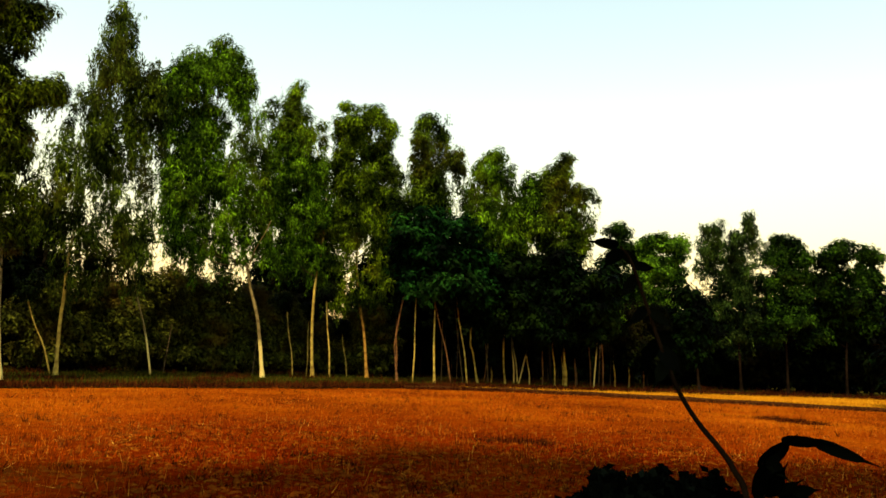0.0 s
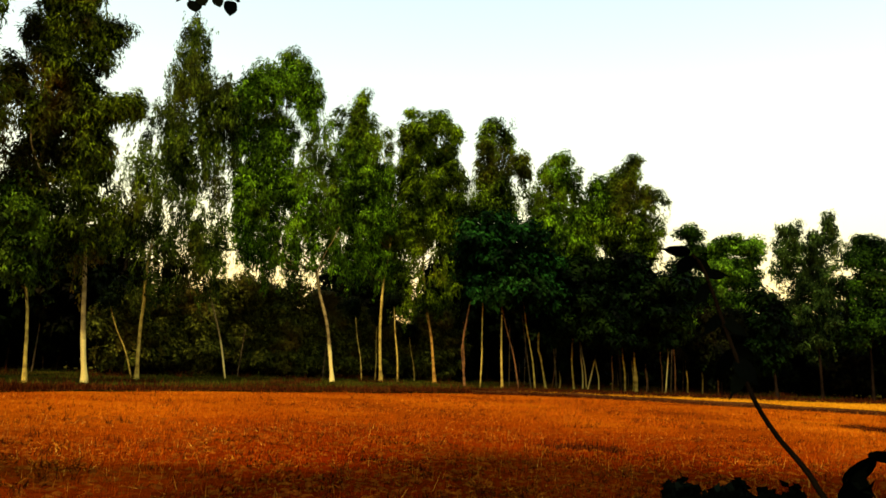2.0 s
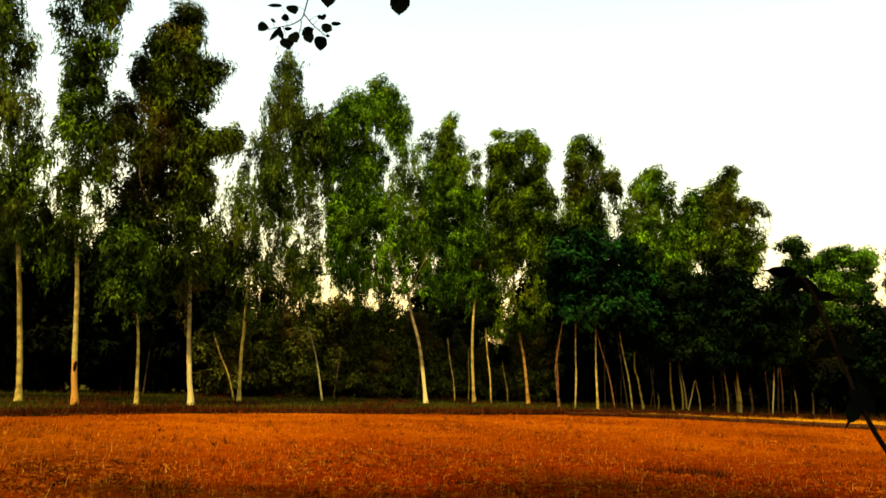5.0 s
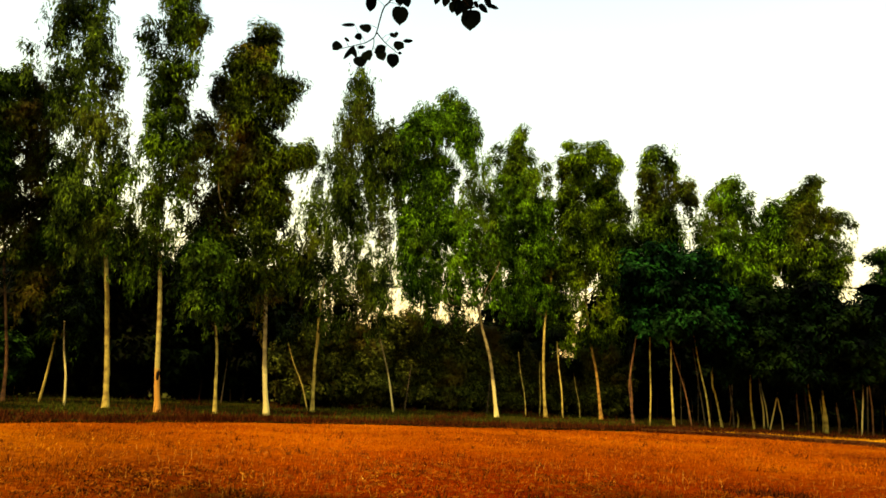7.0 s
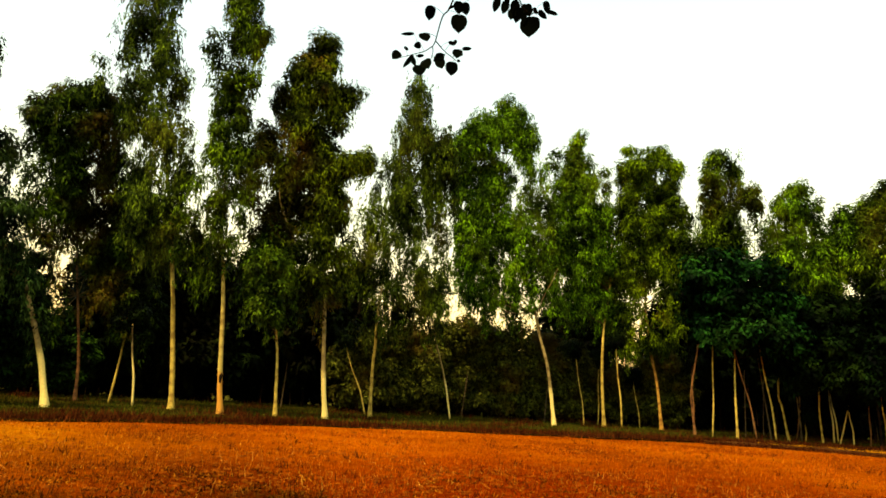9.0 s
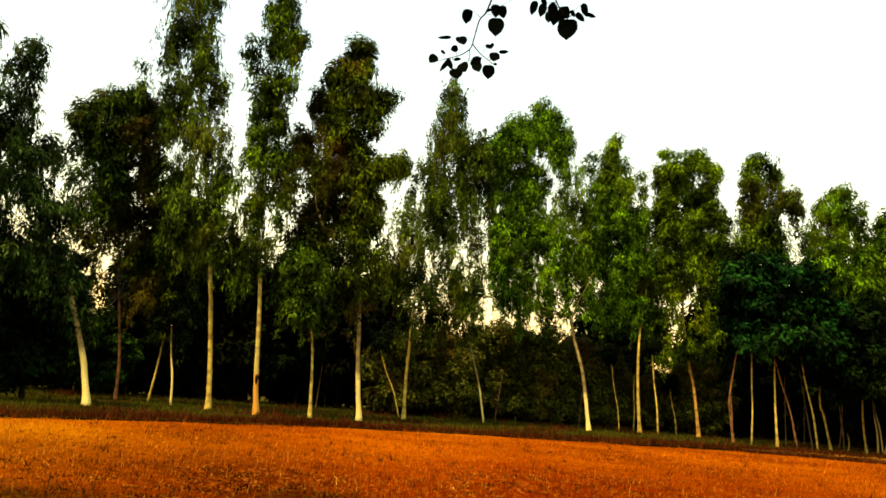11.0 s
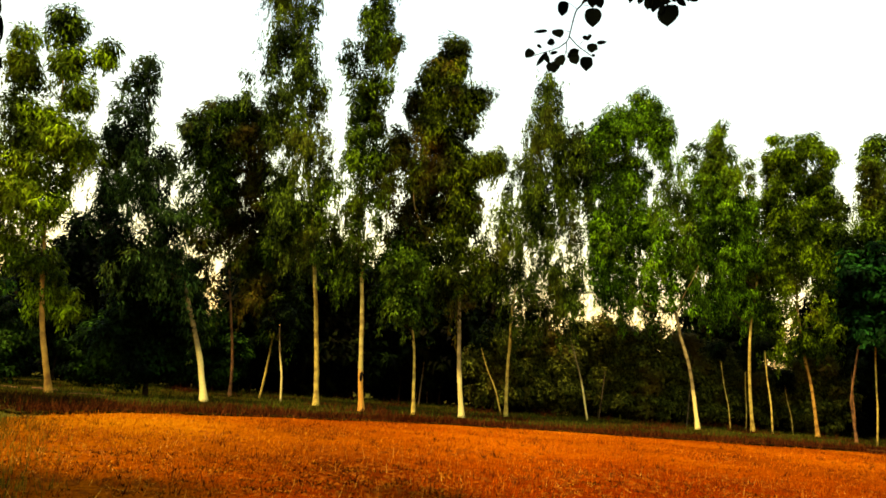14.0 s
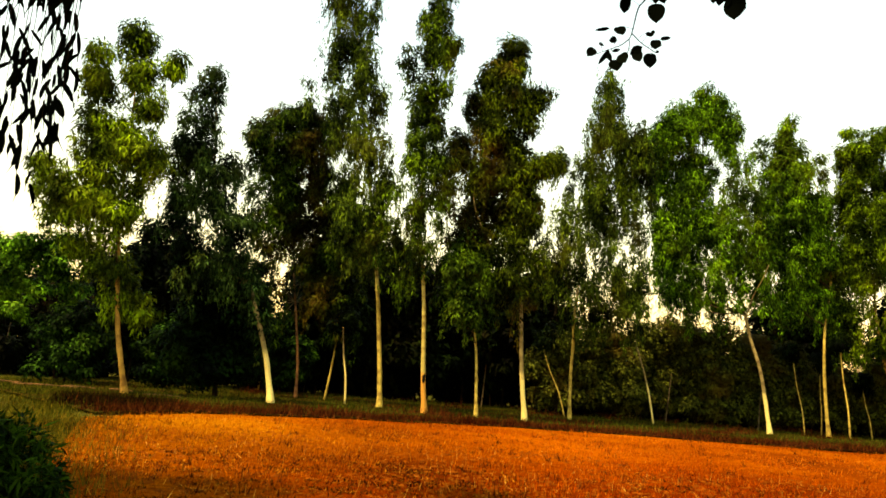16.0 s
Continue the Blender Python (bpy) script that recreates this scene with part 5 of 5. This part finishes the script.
LEAVES = [(23.54, 28.23, 23.66, 27.17, 0.75), (21.20, 27.75, 21.19, 26.42, 0.8), (21.37, 28.66, 21.24, 27.75, 0.8), (24.76, 26.18, 25.90, 26.06, 0.24),
          (24.06, 26.29, 23.68, 25.70, 0.85), (24.14, 25.44, 24.75, 25.32, 0.75), (25.50, 25.20, 25.09, 24.97, 0.5), (25.83, 24.81, 26.37, 24.25, 0.8),
          (24.68, 24.66, 25.50, 23.66, 0.3), (24.80, 24.50, 24.46, 23.87, 0.55), (24.41, 24.62, 23.80, 24.73, 0.45), (23.79, 24.42, 23.37, 23.78, 0.85)] + [
          (24.21, 24.02, 23.99, 23.23, 0.98), (22.93, 24.68, 22.12, 24.86, 0.6), (22.24, 24.83, 23.09, 24.33, 0.6), (22.62, 24.52, 22.29, 23.85, 0.7),
          (21.16, 24.53, 20.86, 24.45, 0.6), (21.54, 24.42, 21.54, 23.37, 0.78), (21.40, 25.16, 20.70, 24.91, 0.7), (21.10, 25.31, 21.21, 24.65, 0.8),
          (21.94, 25.79, 21.33, 25.62, 0.45), (21.34, 25.97, 21.54, 25.51, 0.4), (20.81, 25.37, 20.00, 25.43, 0.42), (22.13, 28.12, 21.57, 28.37, 0.35)]


def petiole(base, lines, parent):
    """A thin leaf stalk from the nearest point of the twigs."""
    base = Vector(base)
    near = min((p for line in lines for p in line), key=lambda p: (p - base).length)
    if (near - base).length > 0.006:
        twig_tube("petiole", [near, near.lerp(base, 0.5) + Vector((0, 0, 0.08 * (near - base).length)), base], 0.0014, 0.0009, parent)


def mesh_line(ob, step=6):
    """The points along a tube's middle."""
    co = [v.co for v in ob.data.vertices]
    return [sum(co[i:i + step], Vector()) / step for i in range(0, len(co) - step + 1, step)]


lines = [mesh_line(o) for o in (twig, *twig.children)]
for a0, e0, a1, e1, w in LEAVES:
    petiole(seen_late(a0, e0, FD) - inv, lines, twig)
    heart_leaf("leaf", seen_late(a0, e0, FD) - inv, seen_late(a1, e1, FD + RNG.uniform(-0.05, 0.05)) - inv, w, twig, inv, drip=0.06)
twig2 = twig_tube("twig", local([seen_late(19.5, 36, 3.7), seen_late(17.5, 31, FD), seen_late(16.2, 28.6, FD), seen_late(15.4, 27.9, FD)], inv), 0.006, 0.002, fig)
for a0, e0, a1, e1, w in [(15.36, 27.79, 15.49, 26.32, 0.92), (16.4, 28.4, 16.6, 27.3, 0.6), (16.9, 28.3, 17.0, 27.5, 0.7), (14.8, 28.2, 14.1, 27.6, 0.5),
                          (17.4, 28.8, 17.7, 27.9, 0.6), (15.9, 28.0, 16.0, 27.2, 0.5), (20.9, 28.6, 20.6, 27.7, 0.7), (18.1, 29.0, 18.4, 28.0, 0.5),
                          (16.1, 28.6, 15.6, 27.8, 0.6), (16.8, 28.9, 16.3, 28.3, 0.5), (17.6, 29.2, 17.2, 28.6, 0.5), (15.2, 28.4, 14.9, 27.9, 0.5),
                          (14.30, 28.85, 13.93, 27.89, 0.45), (14.03, 28.16, 13.20, 27.89, 0.4), (15.88, 28.61, 15.47, 27.77, 0.8), (16.58, 28.83, 16.99, 28.05, 0.7)]:
    petiole(seen_late(a0, e0, FD) - inv, [mesh_line(twig2)], twig2)
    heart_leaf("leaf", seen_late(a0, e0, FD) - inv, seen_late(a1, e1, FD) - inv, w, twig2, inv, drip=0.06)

# ---- hanging gum strands close by ----
ng = tagged(new("near_gum_tree"), "gum tree close by, long dark leaves hanging in strands, unseen crown added for shade", "tree")
no = Vector((-7.5, -0.8, 0))
ng.matrix_world = Matrix.Translation(no)
gp = curve_points([(0, 0, -0.1), (0.05, 0, 2.5), (-0.1, 0.1, 6.5)], 6)
part("trunk", tube_mesh("trunk", gp, [0.17 - 0.1 * i / (len(gp) - 1) for i in range(len(gp))], 10, 0.2), BARK_PALE, ng)
# crown out of view, added to throw shade on the near left ground
NEAR_SHADE_LOBES = [(-2.1, -0.6, 7.2, 1.9, 1.6), (-1.6, -1.8, 6.6, 1.9, 1.4), (-2.2, 0.2, 9.2, 2.0, 1.6), (-1.5, -1.2, 10.6, 1.8, 1.4), (-3.2, -0.4, 8.0, 1.7, 1.4), (-0.6, -1.6, 8.6, 1.7, 1.4)]
for x, y, z, rx, rz in NEAR_SHADE_LOBES:
    lp = curve_points([(0, 0, 4.6), (x * 0.5, y * 0.5, (5 + z) * 0.5), (x, y, z)], 4)
    part("limb", tube_mesh("limb", lp, [0.06 - 0.04 * i / (len(lp) - 1) for i in range(len(lp))], 6, 0.2), LIMB, ng)
part("crown", faces_mesh("crown", crown_faces(NEAR_SHADE_LOBES, 40, slim=True), 3), GUM, ng)
twig_tube("limb", local([no + Vector((0, 0, 3.6)), seen_late(75, 39, 4.2), seen_late(67, 37, 3.7), seen_late(62, 35, 3.5)], no), 0.05, 0.012, ng)
for a_top, el_end in ((70.0, 14), (68.8, 11.5), (68.2, 12.5), (67.6, 10.2), (67.0, 11.2), (66.5, 10.2), (66.0, 13.5), (65.8, 9.2), (65.2, 8.7), (65.1, 12.0), (64.75, 12.8), (64.4, 15.6), (64.2, 11.8), (64.0, 16.4), (68.0, 15.5), (66.8, 16.0)):
    dd = 3.6 + RNG.uniform(-0.25, 0.25)
    a_top += 0.75
    e0 = 36.0
    strand = twig_tube("twig", local([seen_late(a_top - 0.4, e0, dd), seen_late(a_top - 0.1, 27, dd), seen_late(a_top, 20, dd), seen_late(a_top - 0.2, el_end + 2, dd)], no), 0.0035, 0.0012, ng)
    for k in range(int((e0 - el_end) * 0.95)):
        el = el_end + 1.4 + (e0 - el_end - 2) * RNG.random()
        a = a_top + RNG.normal() * 0.4
        ln = RNG.uniform(1.2, 2.3)
        heart_leaf("leaf", seen_late(a, el, dd) - no, seen_late(a + RNG.normal() * 0.55, el - ln, dd) - no, RNG.uniform(0.12, 0.19), strand, no, drip=0.3, bend=RNG.normal() * 0.06)

# ---- sapling and shrub beside the standing point ----
so = polar(-21.5, 1.75)
sapling = tagged(new("sapling"), "dark bent sapling stem with drooping leaves at its tip", "sapling")
sapling.matrix_world = Matrix.Translation(so)
SD = 1.7
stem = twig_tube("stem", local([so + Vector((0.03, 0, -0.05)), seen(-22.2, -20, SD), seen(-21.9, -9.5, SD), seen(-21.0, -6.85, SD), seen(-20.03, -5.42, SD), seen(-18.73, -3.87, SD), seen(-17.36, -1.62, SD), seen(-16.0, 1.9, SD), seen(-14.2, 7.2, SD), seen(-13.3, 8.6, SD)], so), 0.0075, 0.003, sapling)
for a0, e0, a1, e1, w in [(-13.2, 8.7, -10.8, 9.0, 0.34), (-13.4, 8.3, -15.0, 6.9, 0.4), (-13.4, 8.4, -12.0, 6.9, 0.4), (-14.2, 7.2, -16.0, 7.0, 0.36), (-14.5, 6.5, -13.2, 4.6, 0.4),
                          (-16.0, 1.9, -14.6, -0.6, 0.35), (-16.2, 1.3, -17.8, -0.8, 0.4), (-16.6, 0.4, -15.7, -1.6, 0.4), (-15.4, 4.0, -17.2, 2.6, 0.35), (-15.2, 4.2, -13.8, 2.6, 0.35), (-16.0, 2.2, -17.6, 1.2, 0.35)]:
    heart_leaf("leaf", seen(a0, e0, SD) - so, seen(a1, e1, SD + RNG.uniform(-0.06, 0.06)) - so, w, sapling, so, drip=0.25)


def shrub(label, az, d, lumps, leaf, density, mat):
    o = polar(az, d)
    root = tagged(new("shrub"), label, "shrub")
    root.matrix_world = Matrix.Translation(o) @ pose(0, 0, 0, 0, 0, az)
    for x, y, z, rx, rz in lumps:
        sp = curve_points([(x * 0.2, y * 0.2, -0.05), (x * 0.6, y * 0.5, z * 0.5), (x, y, z)], 4)
        part("stem", tube_mesh("stem", sp, [0.012 - 0.008 * i / (len(sp) - 1) for i in range(len(sp))], 6, 0.1), BARK_DARK, root)
    f = crown_faces(lumps, density, leaf=leaf, droop=0.3, per_twig=9, wide=1.1 * leaf[0], depth=0.6, twig_len=0.8 * leaf[0])
    part("crown", faces_mesh("crown", f, 4), mat, root)
    return root


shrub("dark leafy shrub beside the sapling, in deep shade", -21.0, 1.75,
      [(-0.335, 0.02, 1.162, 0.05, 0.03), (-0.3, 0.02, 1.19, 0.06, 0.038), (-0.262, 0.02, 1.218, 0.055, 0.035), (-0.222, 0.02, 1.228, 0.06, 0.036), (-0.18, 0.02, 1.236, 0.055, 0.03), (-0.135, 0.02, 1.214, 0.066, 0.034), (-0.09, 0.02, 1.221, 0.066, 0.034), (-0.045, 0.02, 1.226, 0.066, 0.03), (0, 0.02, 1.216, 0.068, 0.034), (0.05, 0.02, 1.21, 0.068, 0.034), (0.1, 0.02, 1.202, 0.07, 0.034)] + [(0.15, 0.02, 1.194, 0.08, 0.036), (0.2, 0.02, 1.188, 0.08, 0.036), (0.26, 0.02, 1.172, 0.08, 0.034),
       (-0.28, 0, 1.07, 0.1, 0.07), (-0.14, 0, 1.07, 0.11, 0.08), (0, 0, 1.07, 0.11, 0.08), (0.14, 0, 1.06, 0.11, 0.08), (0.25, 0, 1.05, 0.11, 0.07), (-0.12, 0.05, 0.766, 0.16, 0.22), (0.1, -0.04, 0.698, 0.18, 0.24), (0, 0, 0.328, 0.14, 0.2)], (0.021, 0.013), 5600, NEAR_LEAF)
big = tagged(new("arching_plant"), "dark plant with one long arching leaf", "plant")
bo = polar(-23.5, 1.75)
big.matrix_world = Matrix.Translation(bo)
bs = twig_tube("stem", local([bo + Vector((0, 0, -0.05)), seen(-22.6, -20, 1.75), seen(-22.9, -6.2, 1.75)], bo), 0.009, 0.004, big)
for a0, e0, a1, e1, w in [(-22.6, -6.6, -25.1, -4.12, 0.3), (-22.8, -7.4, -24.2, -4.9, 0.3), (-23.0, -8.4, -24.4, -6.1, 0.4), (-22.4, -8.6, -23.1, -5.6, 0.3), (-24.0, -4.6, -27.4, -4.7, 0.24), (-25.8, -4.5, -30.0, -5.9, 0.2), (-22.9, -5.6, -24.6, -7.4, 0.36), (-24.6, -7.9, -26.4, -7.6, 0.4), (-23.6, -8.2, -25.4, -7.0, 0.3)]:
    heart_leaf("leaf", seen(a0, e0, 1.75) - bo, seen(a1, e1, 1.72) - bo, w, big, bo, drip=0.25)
shrub("dark green shrub at the grass margin", 67.5, 4.2, [(-0.05, 0, 1.02, 0.30, 0.24), (0.12, 0, 0.88, 0.30, 0.28), (0.2, 0.1, 0.6, 0.32, 0.3), (0.25, 0.1, 0.3, 0.36, 0.28), (-0.3, 0, 0.95, 0.3, 0.3)], (0.07, 0.007), 1500, BROAD_MID)


# ---- fallen logs on the grass beyond the margin ----
def fallen_log(az, d, length, r, turn):
    root = tagged(new("fallen_log"), "short brown fallen log lying on the grass", "log", "logs on the grass")
    root.matrix_world = Matrix.Translation(polar(az, d, r + 0.02)) @ pose(0, 0, 0, 0, 0, az + turn)
    pts = curve_points([(-length / 2, 0, 0), (0, 0.05, 0.02), (length / 2, 0, -0.01)], 4)
    part("wood", tube_mesh("wood", pts, [r * (1.0 - 0.05 * i) for i in range(len(pts))], 9, 0.25), BARK_RED, root)


for row in ((65.6, 33, 1.3, 0.06, 5), (63.0, 32, 2.2, 0.045, -6), (61.0, 32, 1.2, 0.05, 8), (55.6, 30, 1.4, 0.035, 4), (58.4, 32, 0.9, 0.045, -12)):
    fallen_log(*row)
